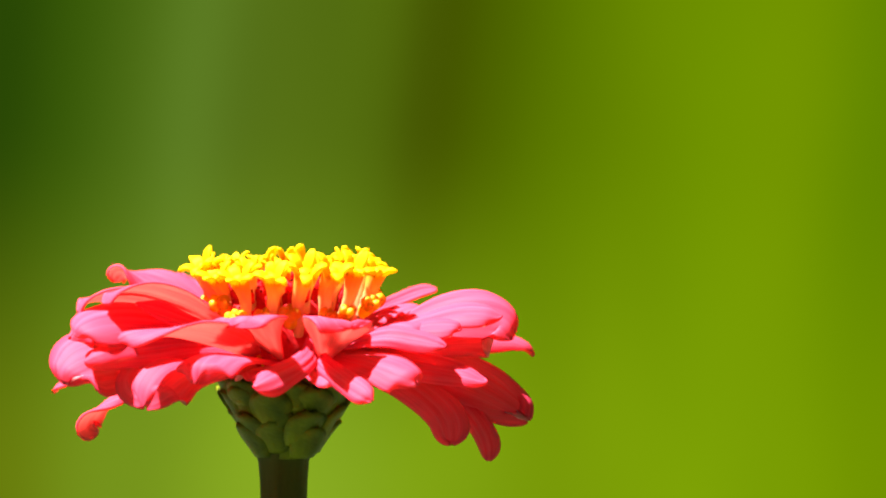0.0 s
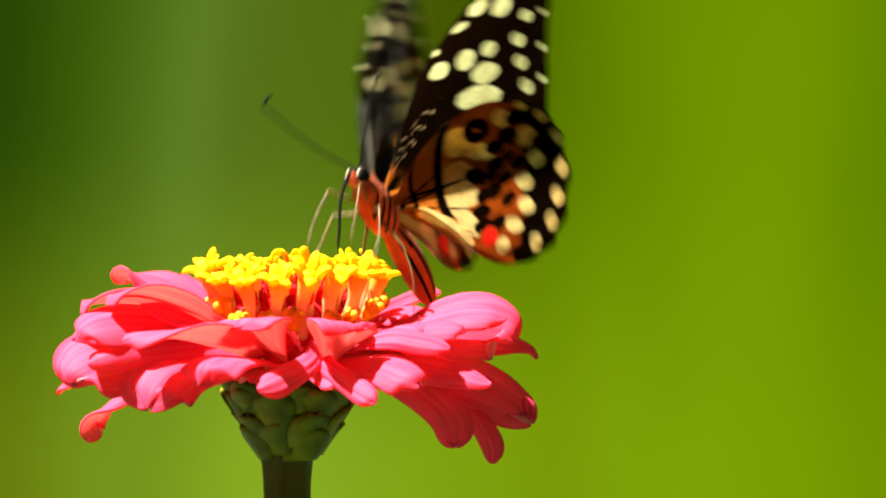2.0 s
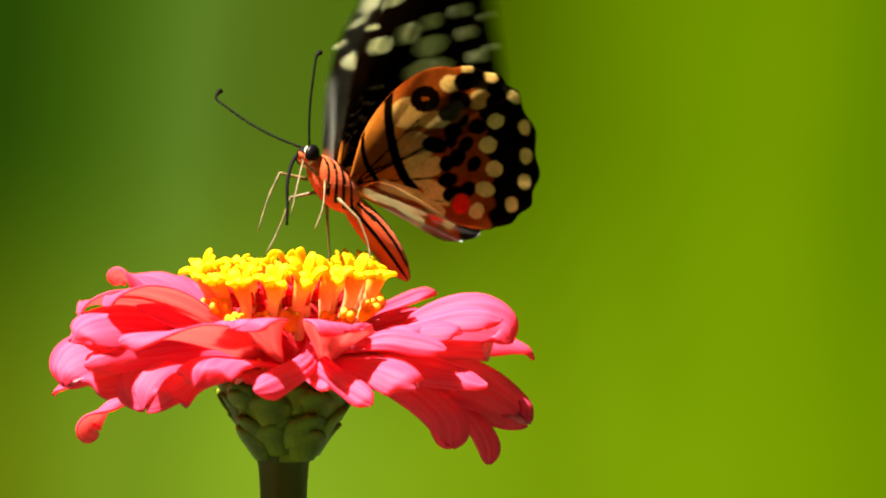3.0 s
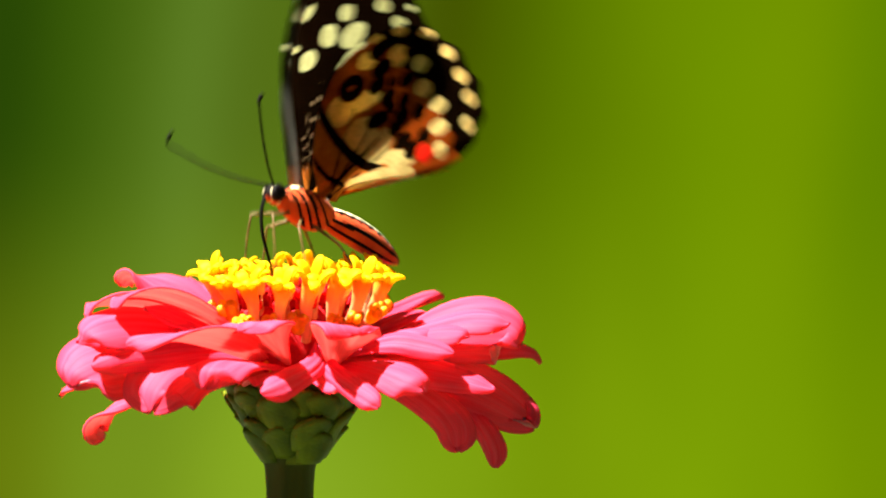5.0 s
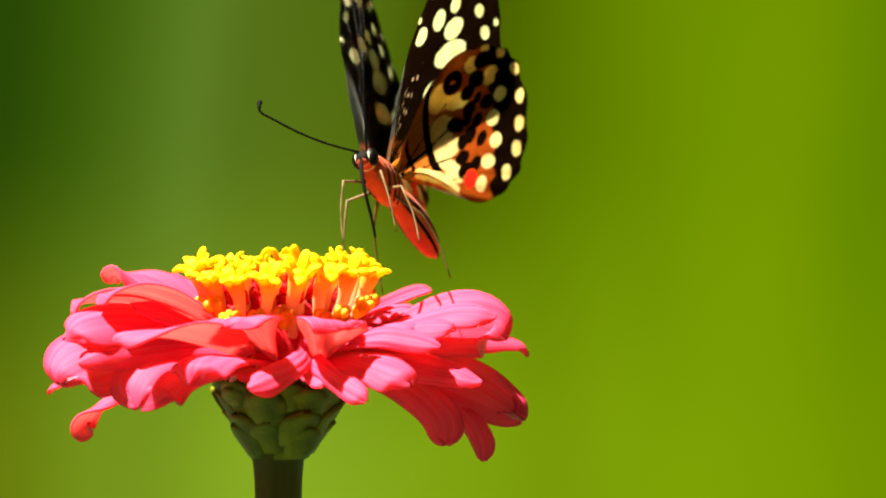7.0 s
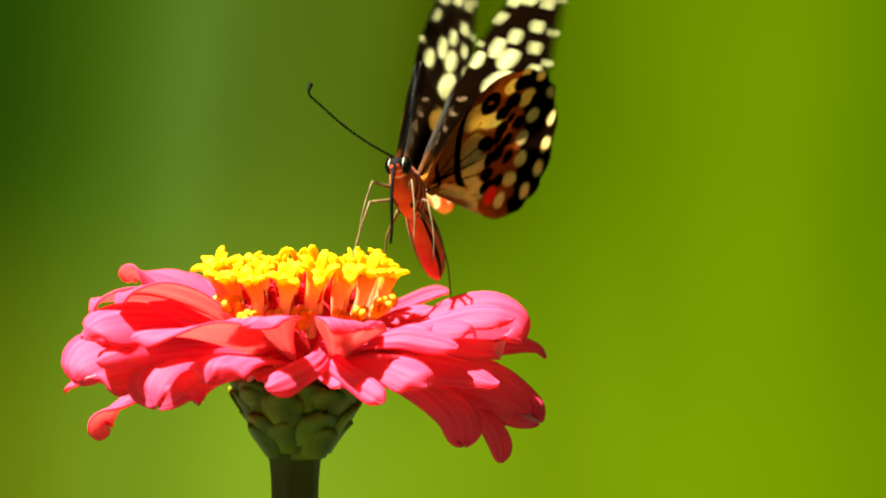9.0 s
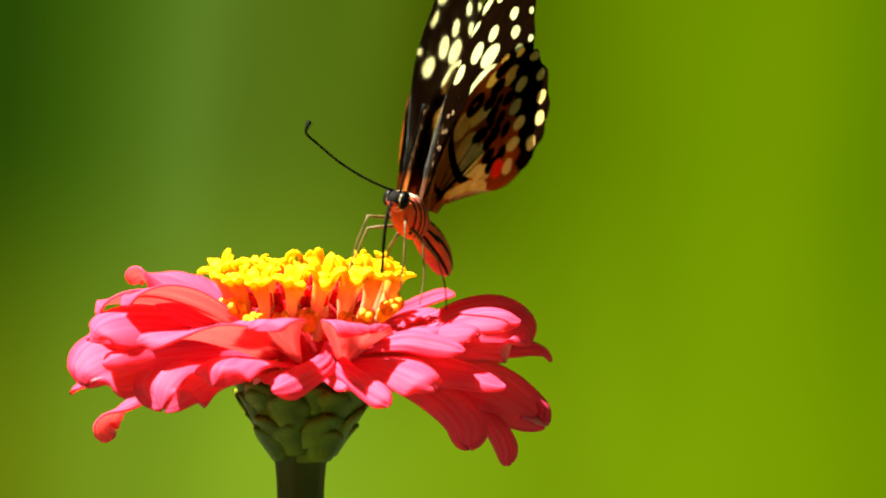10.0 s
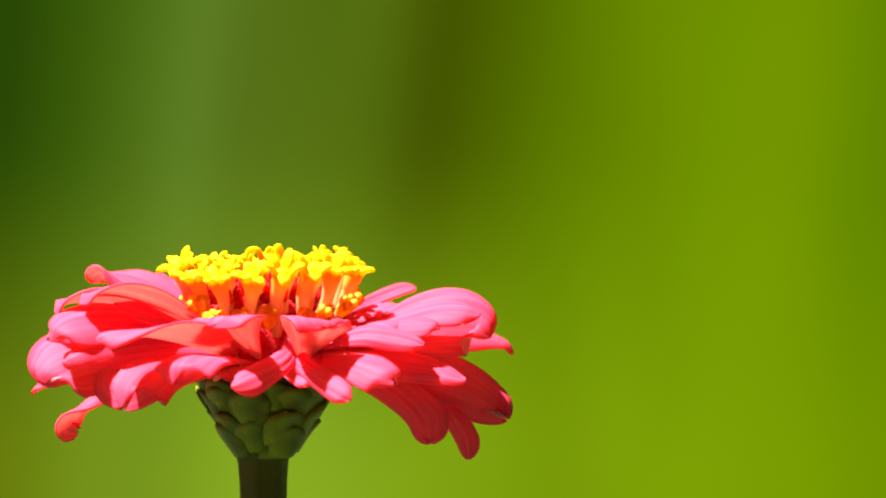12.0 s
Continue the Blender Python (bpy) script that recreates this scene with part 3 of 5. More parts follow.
    p([(-11.8, 9, 6.6), (-16.9, 11, 9.5), (-22.1, 13, 11.9), (-26.1, 14, 13.4), (-28.2, 14, 13.2), (-28.9, 14, 11.9)], [1.8, 3.4, 3.8, 3.4, 3, 2.4], tilt=[25, 42, 38, -10, -40, -40], cup=[0, 10, 20, 10, 0, 0], blunt=0.82, wavy=0.2, seed=29)
    p([(-8.2, 14, 6.1), (-13, 18, 7.9), (-16.2, 22, 10), (-17.6, 25, 11.5), (-18.6, 26, 11.7)], [2, 3, 3.2, 2.4, 1.8], tilt=[20, 25, 15, -20, -30], cup=20, blunt=0.75, seed=30)
    p([(-4.8, -9, 2.8), (-8.7, -16, 6.3), (-14.7, -22, 8.6), (-21.1, -26, 9.1), (-24.6, -27, 8.7), (-26, -27, 7.8)], [1.2, 3.6, 4.4, 4, 3.4, 2.4], tilt=[-30, -30, -22, -5, 10, 10], cup=[0, -10, -10, 30, 60, 70], blunt=0.82, wavy=0.2, seed=31)
    p([(12.2, 14, 6.3), (17.8, 18, 8.0), (22, 20, 9.3), (24.4, 21, 9.7)], [1.2, 1.5, 1.6, 1.5], tilt=[15, 25, 25, 20], cup=[-30, -40, -40, -30], blunt=0.86, wavy=0.05, seed=32)
    p([(10.5, 6, 4.4), (16.9, 9, 6.8), (21.1, 11, 7.9), (23.6, 12, 7.1)], [2, 3.6, 4, 3], tilt=[15, 25, 20, 10], cup=[20, 30, 50, 60], seed=33)
    p([(12.5, -9, 5.5), (17.1, -12, 7.8), (20.7, -14, 8), (22.3, -14, 6.6)], [2, 3, 3.4, 2.6], tilt=20, cup=40, seed=34)
    # behind the disc
    p([(-0.2, 10, 2.9), (1.3, 22, 3.6), (1.6, 31, 2.4)], [3, 8, 6], tilt=0, cup=50, seed=35)
    p([(4.9, 8, 3.2), (15.9, 14, 4.7), (27.1, 19, 3.6), (30.8, 20, 0.6)], [3, 7, 7.5, 5], tilt=5, cup=50, seed=36)
    p([(-2.5, 10, 2.9), (-8.6, 24, 2.4), (-10.7, 33, 0.7)], [3, 8, 6], tilt=0, cup=50, seed=37)
    p([(-5.3, 8, 3.2), (-16.8, 18, 3.7), (-26.4, 24, 2.9), (-30.1, 24, 1)], [3, 7.5, 8, 6], tilt=5, cup=50, seed=38)
    p([(3, 10, 2), (11.1, 24, 2), (15.8, 32, -1)], [3, 8, 6], tilt=0, cup=50, seed=39)
    # short inner petals standing up before the disc, their rims turned outward
    p([(-0.5, -13.5, 2.9), (-2.8, -15.5, 6.1), (-5.4, -18, 9.3), (-6.4, -19.5, 10.2), (-7.6, -21, 10.3), (-8.3, -21.8, 9.1)], [0.5, 3.4, 6.8, 7.6, 7.6, 7], tilt=[0, -6, -12, -12, -8, -4], cup=[0, 0, 0, 5, 10, 10], blunt=0.93, wavy=0.1, lobes=2, notch=0.05, seed=40)
    p([(6.4, -13.5, 2.3), (7.4, -15.5, 5.3), (8.5, -18, 8.8), (9.2, -19.5, 9.7), (10.1, -21, 9.7), (10.7, -21.6, 8.7)], [0.5, 2.8, 5.4, 6, 6, 5.4], tilt=[0, -6, -14, -14, -12, -10], cup=[0, 0, 0, 5, 10, 10], blunt=0.93, wavy=0.1, lobes=2, notch=0.05, seed=41)


def build_disc(top):
    rnd = random.Random(5)
    # red chaffy dome inside the ring
    dome = put("disc", mesh_from("disc", *lathe([(0.0, 10.4), (3.0, 10.8), (6.0, 10.4), (9.0, 9.8), (11.5, 8.4), (13.0, 5.0), (13.6, 0.2)], 28), [M_CHAFF]), top, label="domed disc of ragged red chaff scales")
    chaff = chaff_mesh()
    for i in range(150):
        q = (i + 0.5) / 150
        a = i * 2.39996
        r = 10.6 * math.sqrt(q)
        z = 14.4 - 0.02 * r * r + rnd.uniform(-0.6, 0.8)
        tilt = Vector((math.cos(a) * r * 0.035, math.sin(a) * r * 0.035, 1))
        put("chaff_scale", chaff, dome, aim((r * math.cos(a), r * math.sin(a), z - 1.5), tilt, rnd.uniform(0, 6)))
    meshes = [[floret_mesh(s, 3.8) for s in range(6)], [floret_mesh(s, 2.4) for s in range(6, 12)]]
    for ring, (n, r0, z0, r1, z1) in enumerate([(17, 10.4, 6.2, 14.8, 16.2), (13, 8.6, 9.0, 11.2, 16.5), (8, 4.6, 11.0, 6.4, 15.8)]):
        for i in range(n):
            a = 2 * math.pi * (i + 0.35 * ring) / n + rnd.uniform(-0.04, 0.04)
            ra, rb = r0 + rnd.uniform(-0.4, 0.4), r1 + rnd.uniform(-0.8, 0.8)
            b = Vector((1.0 + ra * math.cos(a), ra * math.sin(a), z0))
            e = Vector((1.0 + rb * math.cos(a + 0.05), rb * math.sin(a + 0.05), z1 - 0.045 * rb * math.sin(a) + rnd.uniform(-0.9, 0.8)))
            m = aim(b, e - b, rnd.uniform(0, 6)) @ Matrix.Scale((e - b).length / 9.6, 4)
            put("floret", meshes[min(ring, 1)][rnd.randrange(6)], top, m)
    buds = [bud_mesh(s) for s in range(3)]
    for i in range(17):
        a = 2 * math.pi * i / 17 + rnd.uniform(-0.1, 0.1)
        r = 12.2 + rnd.uniform(-0.6, 0.8)
        put("floret_bud", buds[i % 3], top, aim((1.0 + r * math.cos(a), r * math.sin(a), 8.2 + rnd.uniform(-0.8, 1.6)), (math.cos(a), math.sin(a), 1.2), rnd.uniform(0, 6)) @ Matrix.Scale(rnd.uniform(1.1, 1.45), 4))
    style = mesh_from("style", *tube([Vector(q) * MM for q in ((0, 0, 0), (0.1, 0, 1.5), (0.8, 0, 2.6), (1.7, 0, 2.6), (2.2, 0.2, 1.9))], [0.00022] * 5, 6), [M_YELLOW])
    for a in (-2.2, -1.85, -1.35, -0.95, -2.7, -0.5):
        put("style", style, top, aim((12.5 * math.cos(a), 12.5 * math.sin(a), 1.0), (0.3 * math.cos(a), 0.3 * math.sin(a), 1), a))


def chaff_mesh():
    rnd = random.Random(9)
    pieces = []
    for q in range(3):
        n, k = 5, 5
        P = np.zeros((n, k, 3))
        a = q * 2.1
        for i in range(n):
            s = i / (n - 1)
            for j in range(k):
                v = 2 * j / (k - 1) - 1
                P[i, j] = (0.5 * math.cos(a) + v * 0.5 * math.sin(a) + rnd.uniform(-0.12, 0.12), 0.5 * math.sin(a) - v * 0.5 * math.cos(a) + rnd.uniform(-0.12, 0.12),
                           s * 2.4 + (rnd.uniform(-0.5, 0.3) if i == n - 1 else 0))
        V, F, _ = sheet(P * MM, 0.12 * MM)
        pieces.append((V, F))
    v, f = join(*pieces)
    return mesh_from("chaff_scale", v, f, [M_CHAFF])


def bud_mesh(seed):
    rnd = random.Random(seed)
    pieces = [blob(0.95 * MM, 0.95 * MM, 1.5 * MM, (0, 0, 0.6 * MM), 10, 7)]
    for q in range(4):
        a = q * 1.6 + seed
        pieces.append(blob(0.7 * MM, 0.65 * MM, 0.85 * MM, (0.7 * math.cos(a) * MM, 0.7 * math.sin(a) * MM, (1.6 + rnd.uniform(-0.2, 0.3)) * MM), 8, 6))
    v, f = join(*pieces)
    return mesh_from("floret_bud", v, f, [M_BUD])


zinnia = build_zinnia()


# ---- the swallowtail ----
FORE = [(0, 1.5), (6, 5.5), (11.6, 9.2), (18.7, 12.6), (28, 14.6), (36, 15.3), (44, 14.6), (47.6, 12.2), (46, 8.5), (43, 4.8), (38.5, -1), (35.2, -5.8), (31.5, -10.5), (27, -12.8), (20, -11), (10, -7), (0, -2.5)]
HIND = [(0, 1.5), (7, 4.2), (14, 4.6), (19.5, 3.4), (24, 1.0), (28.6, -4.5), (30.5, -9), (30.3, -13), (27.8, -18.8), (23.2, -23.8), (18.5, -26.2), (14.2, -26), (9.5, -23.3), (6.5, -18.5), (5.2, -11), (3, -3.8), (0, -1.5)]


def ellipses(U, V, spots, grow=1.0):
    """How far inside the nearest of the spots (u, v, half length, half width, degrees) each point lies, in mm; below 0 outside."""
    best = np.full(U.shape, -9.0)
    for u, v, a, b, ang in spots:
        c, s = math.cos(radians(ang)), math.sin(radians(ang))
        x, y = ((U - u) * c + (V - v) * s) / (a * grow), (-(U - u) * s + (V - v) * c) / (b * grow)
        best = np.maximum(best, (1 - np.sqrt(x * x + y * y)) * min(a, b))
    return best


FORE_SPOTS = [(16.8, -1.4, 4.2, 2.2, -36), (20.5, -6.5, 3.4, 2.4, -30), (23.2, 0.6, 4.9, 2.3, -30), (26.6, 3.2, 3.0, 1.9, -24), (24.8, 7.4, 2.2, 1.8, 5), (29.5, 5.9, 1.7, 1.4, 0), (19.6, 9.4, 2.2, 1.6, -18),
              (31.4, 13.2, 2.3, 1.3, -10), (35.3, 10.2, 2.2, 1.6, 0), (26.7, 12.9, 1.8, 0.7, -5), (41.9, 12.8, 2.2, 0.9, -8), (36.5, 13.2, 1.1, 0.8, 0)]
FORE_EDGE = [(27.3, -6.9, 2.0, 1.8, 0), (31.6, -3.8, 1.4, 1.7, 0), (33.0, 0.2, 1.4, 1.6, 0), (34.8, 3.6, 1.4, 1.5, 0), (38.3, 5.8, 1.3, 1.3, 0), (41.0, 9.4, 1.2, 1.2, 0)]
HIND_CREAM = [(11.2, -4.6, 3.3, 2.5, -38), (11.3, -9.2, 1.7, 1.4, -20), (8.3, -8.0, 2.6, 1.6, -70), (8.3, -12.4, 2.7, 1.4, -85), (15.2, -0.2, 3.1, 2.3, -40), (17.3, -4.4, 2.8, 1.3, -48),
              (23.7, -2.7, 1.7, 1.3, -50), (25.2, -8.5, 1.8, 1.4, -20), (10.6, -19.8, 1.3, 1.1, 0)]
HIND_ROW = [(24.4, -13.0, 1.7, 1.4, -30), (20.5, -14.5, 1.8, 1.55, -35), (18.1, -17.9, 1.7, 1.5, -45), (14.4, -18.7, 1.9, 1.45, -60)]
HIND_EDGE = [(29.5, -12.8, 0.8, 1.3, 0), (26.9, -17.6, 0.9, 1.2, -35), (23.4, -20.8, 1.0, 1.2, -45), (19.9, -23.3, 1.0, 1.2, -50), (15.5, -23.9, 1.0, 1.2, -60), (29.4, -7.6, 0.8, 1.2, 10), (27.5, -3.6, 0.8, 1.0, 30)]
HIND_BLACK = [(14.3, -7.3, 2.0, 1.2, -60), (13.2, -10.8, 1.2, 1.1, 0), (11.3, -12.7, 1.6, 1.1, -40), (10.0, -14.8, 1.6, 1.2, -30), (19.9, -5.8, 1.7, 1.2, -40), (15.3, -11.6, 1.5, 1.2, 0), (18.2, -8.3, 1.5, 1.2, -30),
              (22.8, -6.0, 1.9, 1.3, -50), (16.6, -9.2, 1.0, 0.8, 0), (18.0, -11.4, 1.3, 1.0, 0), (25.9, -4.6, 1.9, 1.3, -40), (26.4, -10.8, 1.2, 1.2, 0), (12.2, -16.4, 1.5, 1.1, 0), (16.4, -14.6, 1.3, 1.0, 0), (21.6, -11.2, 1.5, 1.1, -40), (20.8, -8.6, 1.0, 0.8, 0)]


def near_line(U, V, pts):
    """How far each point lies from a bent line."""
    best = np.full(U.shape, 99.0)
    for (ax, ay), (bx, by) in zip(pts[:-1], pts[1:]):
        q = np.clip(((U - ax) * (bx - ax) + (V - ay) * (by - ay)) / ((bx - ax) ** 2 + (by - ay) ** 2), 0, 1)
        best = np.minimum(best, np.hypot(U - ax - q * (bx - ax), V - ay - q * (by - ay)))
    return best


def wing_mesh(name, outline, side, hind):
    """A wing: a membrane fanned out from its hinge, veined and faintly pleated, with its upper and lower scales as two materials."""
    n, k = 72, 241
    rim = spline(outline, k)
    if hind:
        q = np.linspace(0, 1, k)
        wave = np.where((q > 0.27) & (q < 0.74), 0.55 * np.cos((q - 0.27) / 0.47 * 2 * math.pi * 7 + math.pi), 0)
        rim = rim * (1 + 0.022 * wave)[:, None]
    base = np.array([0.0, -0.3])
    r = np.linspace(0.012, 1, n)[:, None, None]
    G = base + r * (rim[None] - base)
    U, V = G[..., 0], G[..., 1]
    R = np.broadcast_to(r[..., 0], U.shape)
    Q = np.broadcast_to(np.linspace(0, 1, k)[None], U.shape)
    veins = np.array([36, 62, 80, 94, 106, 118, 130, 142, 154, 170, 190]) / 240 if not hind else np.array([48, 74, 92, 108, 122, 136, 150, 164, 180, 200]) / 240
    near = np.min(np.abs(Q[..., None] - veins), axis=-1)
    perim = np.linalg.norm(G[:, 1:] - G[:, :-1], axis=2).sum(axis=1)[:, None]
    vein = near * perim
    Z = 0.35 * np.sin(R * 3) - 0.9 * R ** 2 + 0.12 * np.cos(np.clip(vein / 1.5, 0, math.pi)) * R
    P = np.stack([V, side * U, Z], axis=-1) * MM
    grid = P if side > 0 else P[:, ::-1]
    Vv, F, sides = sheet(grid[:, ::-1], 0.14 * MM)
    me = mesh_from(name, Vv, F, [M_UNDER, M_UPPER if hind else M_UPPER_FORE], sides)

    def paint(under):
        none = np.full(U.shape, -9.0)
        pale, warm, dark, tint, red, fleck, zone = none.copy(), none.copy(), none.copy(), np.zeros(U.shape), none.copy(), none.copy(), np.ones(U.shape)
        if not hind:
            pale = np.maximum(ellipses(U, V, FORE_SPOTS, 0.88 if under else 0.85), ellipses(U, V, FORE_EDGE, 0.78 if under else 0.7))
            pale = np.maximum(pale, ellipses(U, V, hind_row(rim, base, veins, 0.965, 0.55, 0.75)))
            row = Q * 240 / 14.0
            streak = np.abs(np.mod(row, 1.0) - 0.5)
            dots = np.abs(np.mod(R * 15 + 0.5 * np.mod(np.floor(row), 2) + 0.6 * np.sin(row * 2.1), 1) - 0.5)
            cell = (R > 0.10) & (R < 0.42) & (Q < 0.66)
            if under:
                fleck = np.where((R > 0.14) & (R < 0.40) & (Q < 0.40), np.minimum((0.16 - streak) * 3, (0.14 - dots) * 4), -9)
                warm = 4.4 - np.hypot(U, V * 1.2) + 0.6 * np.sin(Q * 60)
                zone = smooth01((np.hypot(U, V) - 2) / 4)
                dark = np.where(R < 0.25, 0.3, 0.05) - vein
            else:
                fleck = np.where(cell & (Q > 0.12), np.minimum((0.20 - streak) * 3, (0.18 - dots) * 4), -9)
                dark = 0.12 - vein + np.where(pale > -1, 0, -9)
        else:
            dist = np.hypot(U, V + 0.3)
            fold = 0.95 - near_line(U, V, [(3.0, -4.4), (5.6, -10.0), (6.2, -15.0)])
            pale = np.maximum.reduce([ellipses(U, V, HIND_EDGE, 1.12), ellipses(U, V, HIND_CREAM, 1.12), ellipses(U, V, HIND_ROW, 0.9), fold])
            tint = smooth01((V + 9.5) / 7.5) * smooth01((20 - U) / 2)
            tint = np.maximum(tint, np.where((U > 20) & (V > -10.5), 0.9, 0))
            tint = np.maximum(np.maximum(tint, 0.4), np.where(R > 0.91, 0.6, 0)) * (1.0 if under else 0.3)
            spot = ellipses(U, V, [(18.9, -1.0, 2.7, 2.1, -50)])
            core = ellipses(U, V, [(18.9, -1.0, 0.6, 0.3, -50)])
            fork = np.min(np.abs(Q[..., None] - veins[1::2]), axis=-1) * perim
            red = ellipses(U, V, [(9.7, -17.0, 1.6, 1.5, 0)])
            if under:
                zone = smooth01((dist - 11) / 7)
                warm = 24.8 + 2.6 * smooth01((V + 14) / 10) - dist + 0.6 * np.sin(Q * 70)
                bar = 0.85 - near_line(U, V, [(15.5, 5.4), (12.9, 2.8), (10.0, -0.4), (7.7, -3.7), (6.5, -6.4), (5.6, -12)])
                bar = np.maximum(bar, 0.45 - near_line(U, V, [(7.4, 4.8), (5.4, 2.6), (3.7, 0.1), (2.9, -2.7)]))
                lines = np.maximum(0.22 - fork + np.where(dist < 7, 0, -9), 0.16 - fork + np.where((dist >= 7) & (dist < 16), 0, -9))
                dark = np.maximum.reduce([ellipses(U, V, HIND_BLACK, 1.15), spot, bar, lines])
                dark = np.where((red > -0.1) | (fold > 0), -9, dark)
                dark = np.where(core > 0, -9, dark)
                pale = np.where(spot > 0, -9, pale)
            else:
                dark = np.maximum(0.16 - vein, spot - 0.4)
        return np.stack([pale, warm, dark, zone], -1), np.stack([tint, red, fleck, np.ones_like(pale)], -1)

    flip = (lambda A: A[:, ::-1]) if side > 0 else (lambda A: A)
    up, lo = paint(True), paint(False)
    for layer, i in (("marks", 0), ("tints", 1)):
        at = me.attributes.new(layer, "FLOAT_COLOR", "POINT")
        both = np.concatenate([flip(up[i]).reshape(-1, 4), flip(lo[i]).reshape(-1, 4)])
        at.data.foreach_set("color", both.astype(np.float32).ravel())
    return me


def hind_row(rim, base, veins, share, a, b):
    """A spot in each cell between two veins, at that share of the way from hinge to margin."""
    cells = [(p + q) / 2 for p, q in zip(veins[1:-1], veins[2:])] + [(veins[0] + veins[1]) / 2]
    rows = []
    for c in cells:
        i = int(c * 240)
        at = base + share * (rim[i] - base)
        d = rim[i] - base
        rows.append((at[0], at[1], a, b, math.degrees(math.atan2(d[1], d[0]))))
    return rows


HINGES = {"forewing": (1.2, 1.5, 2.2), "hindwing": (-2.0, 1.8, 1.75)}


def body_shape(stations, n, mats, pick):
    """A body lofted through stations (x, z, half width, half height), its faces coloured by pick(x, angle)."""
    S = spline(stations, n)
    sides = 48
    v, f, mi = [], [], []
    for x, z, w, h in S:
        for j in range(sides):
            a = 2 * math.pi * j / sides
            v.append(Vector((x, max(w, 0.05) * math.sin(a), z + max(h, 0.05) * math.cos(a))) * MM)
    for i in range(n - 1):
        for j in range(sides):
            k = (j + 1) % sides
            f.append((i * sides + j, i * sides + k, (i + 1) * sides + k, (i + 1) * sides + j))
            a = 360 * (j + 0.5) / sides
            mi.append(pick((S[i][0] + S[i + 1][0]) / 2, min(a, 360 - a)))
    f.append(tuple(range(sides - 1, -1, -1)))
    f.append(tuple(range((n - 1) * sides, n * sides)))
    mi += [mi[0], mi[-1]]
    return mesh_from("body", v, f, mats, mi)


def leg_mesh(hip, knee, ankle, foot):
    pts = spline([hip, knee], 4).tolist()[:-1] + spline([knee, ankle, foot], 8).tolist()
    rad = [0.34, 0.28, 0.24, 0.22, 0.18, 0.16, 0.15, 0.14, 0.13, 0.12, 0.09][:len(pts)]
    v, f = tube([Vector(p) * MM for p in pts], [r * MM for r in rad], 7)
    return mesh_from("leg", v, f, [M_LEG])


def build_butterfly():
    top = new("butterfly")
    tagged(top, "black, cream and orange swallowtail butterfly feeding on the zinnia", "butterfly")

    def thorax_pick(x, a):
        if a < 38:
            return 1 if (3.0 < x < 4.3 and a > 12) or (x < 2.2 and 18 < a < 27) else 2
        lean = x + (a - 90) * 0.045
        return 2 if min(abs(lean - 3.5), abs(lean - 1.7), abs(lean + 0.2), abs(lean + 2.2)) < 0.36 and a < 155 else 0
    thorax = body_shape([(5.4, 0.2, 1.3, 1.4), (4.6, 0.2, 2.0, 2.2), (2.5, 0.0, 2.5, 3.0), (0.0, -0.3, 2.7, 3.4), (-2.8, -0.5, 2.3, 2.9), (-4.6, -0.5, 1.6, 1.9)], 40, [M_FUR, M_CREAM, M_BLACK], thorax_pick)
    put("thorax", thorax, top, label="orange furry thorax with black slanting stripes")

    def abdomen_pick(x, a):
        if a < 34 + 5 * math.sin(x * 3.2):
            return 1
        return 2 if a < 54 + 4 * math.sin(x * 3.2 + 1) or abs(a - 92 - 0.8 * (x + 10)) < 8 or abs(a - 132) < 7 else 0
    abdomen = body_shape([(-3.8, -0.6, 1.5, 1.7), (-6.0, -0.9, 2.1, 2.2), (-10.0, -1.5, 2.5, 2.5), (-14.0, -2.4, 2.4, 2.3), (-17.5, -3.4, 1.7, 1.6), (-19.6, -4.0, 0.5, 0.5)], 44, [M_FUR, M_CREAM, M_BLACK], abdomen_pick)
    put("abdomen", abdomen, top, label="orange abdomen with black lengthwise stripes")

    def head_pick(x, a):
        return 1 if abs(x - 7.3) < 0.17 or abs(x - 5.9) < 0.2 else (2 if x > 6.4 and a < 130 else 0)
    head = put("head", body_shape([(5.0, 0.3, 1.2, 1.3), (5.9, 0.4, 1.6, 1.7), (6.9, 0.4, 1.7, 1.6), (7.8, 0.3, 1.3, 1.3), (8.4, 0.1, 0.6, 0.7)], 20, [M_FUR, M_CREAM, M_BLACK], head_pick), top)
    for s in (-1, 1):
        put("eye", mesh_from("eye", *blob(1.3 * MM, 0.95 * MM, 1.55 * MM, (6.7 * MM, s * 1.3 * MM, 0.6 * MM), 20, 14), [M_EYE]), head)
        put("eye_ring", mesh_from("eye_ring", *blob(1.48 * MM, 0.2 * MM, 1.3 * MM, (6.65 * MM, s * 1.2 * MM, 0.5 * MM), 20, 12), [M_CREAM]), head)
        tx, ty, tz = (15.6, 4.2, 12.6) if s > 0 else (21.3, -11.7, 4.8)          # the two are held apart unevenly
        a = [(7.4, s * 0.6, 1.6)] + [(7.4 + (tx - 7.4) * q, s * 0.6 + (ty - s * 0.6) * q, 1.6 + (tz - 1.6) * q - 1.0 * math.sin(q * math.pi)) for q in (0.3, 0.6, 0.88)]
        a += [(tx, ty, tz), (tx + 0.35, ty + s * 0.1, tz + 1.0), (tx + 0.1, ty + s * 0.1, tz + 2.0)]
        pts = spline(a, 30)
        rad = [0.20 + 0.015 * math.sin(i * 2.2) + 0.26 * max(0, (i - 20) / 8) ** 1.2 * (0.75 if i == 29 else 1) for i in range(30)]
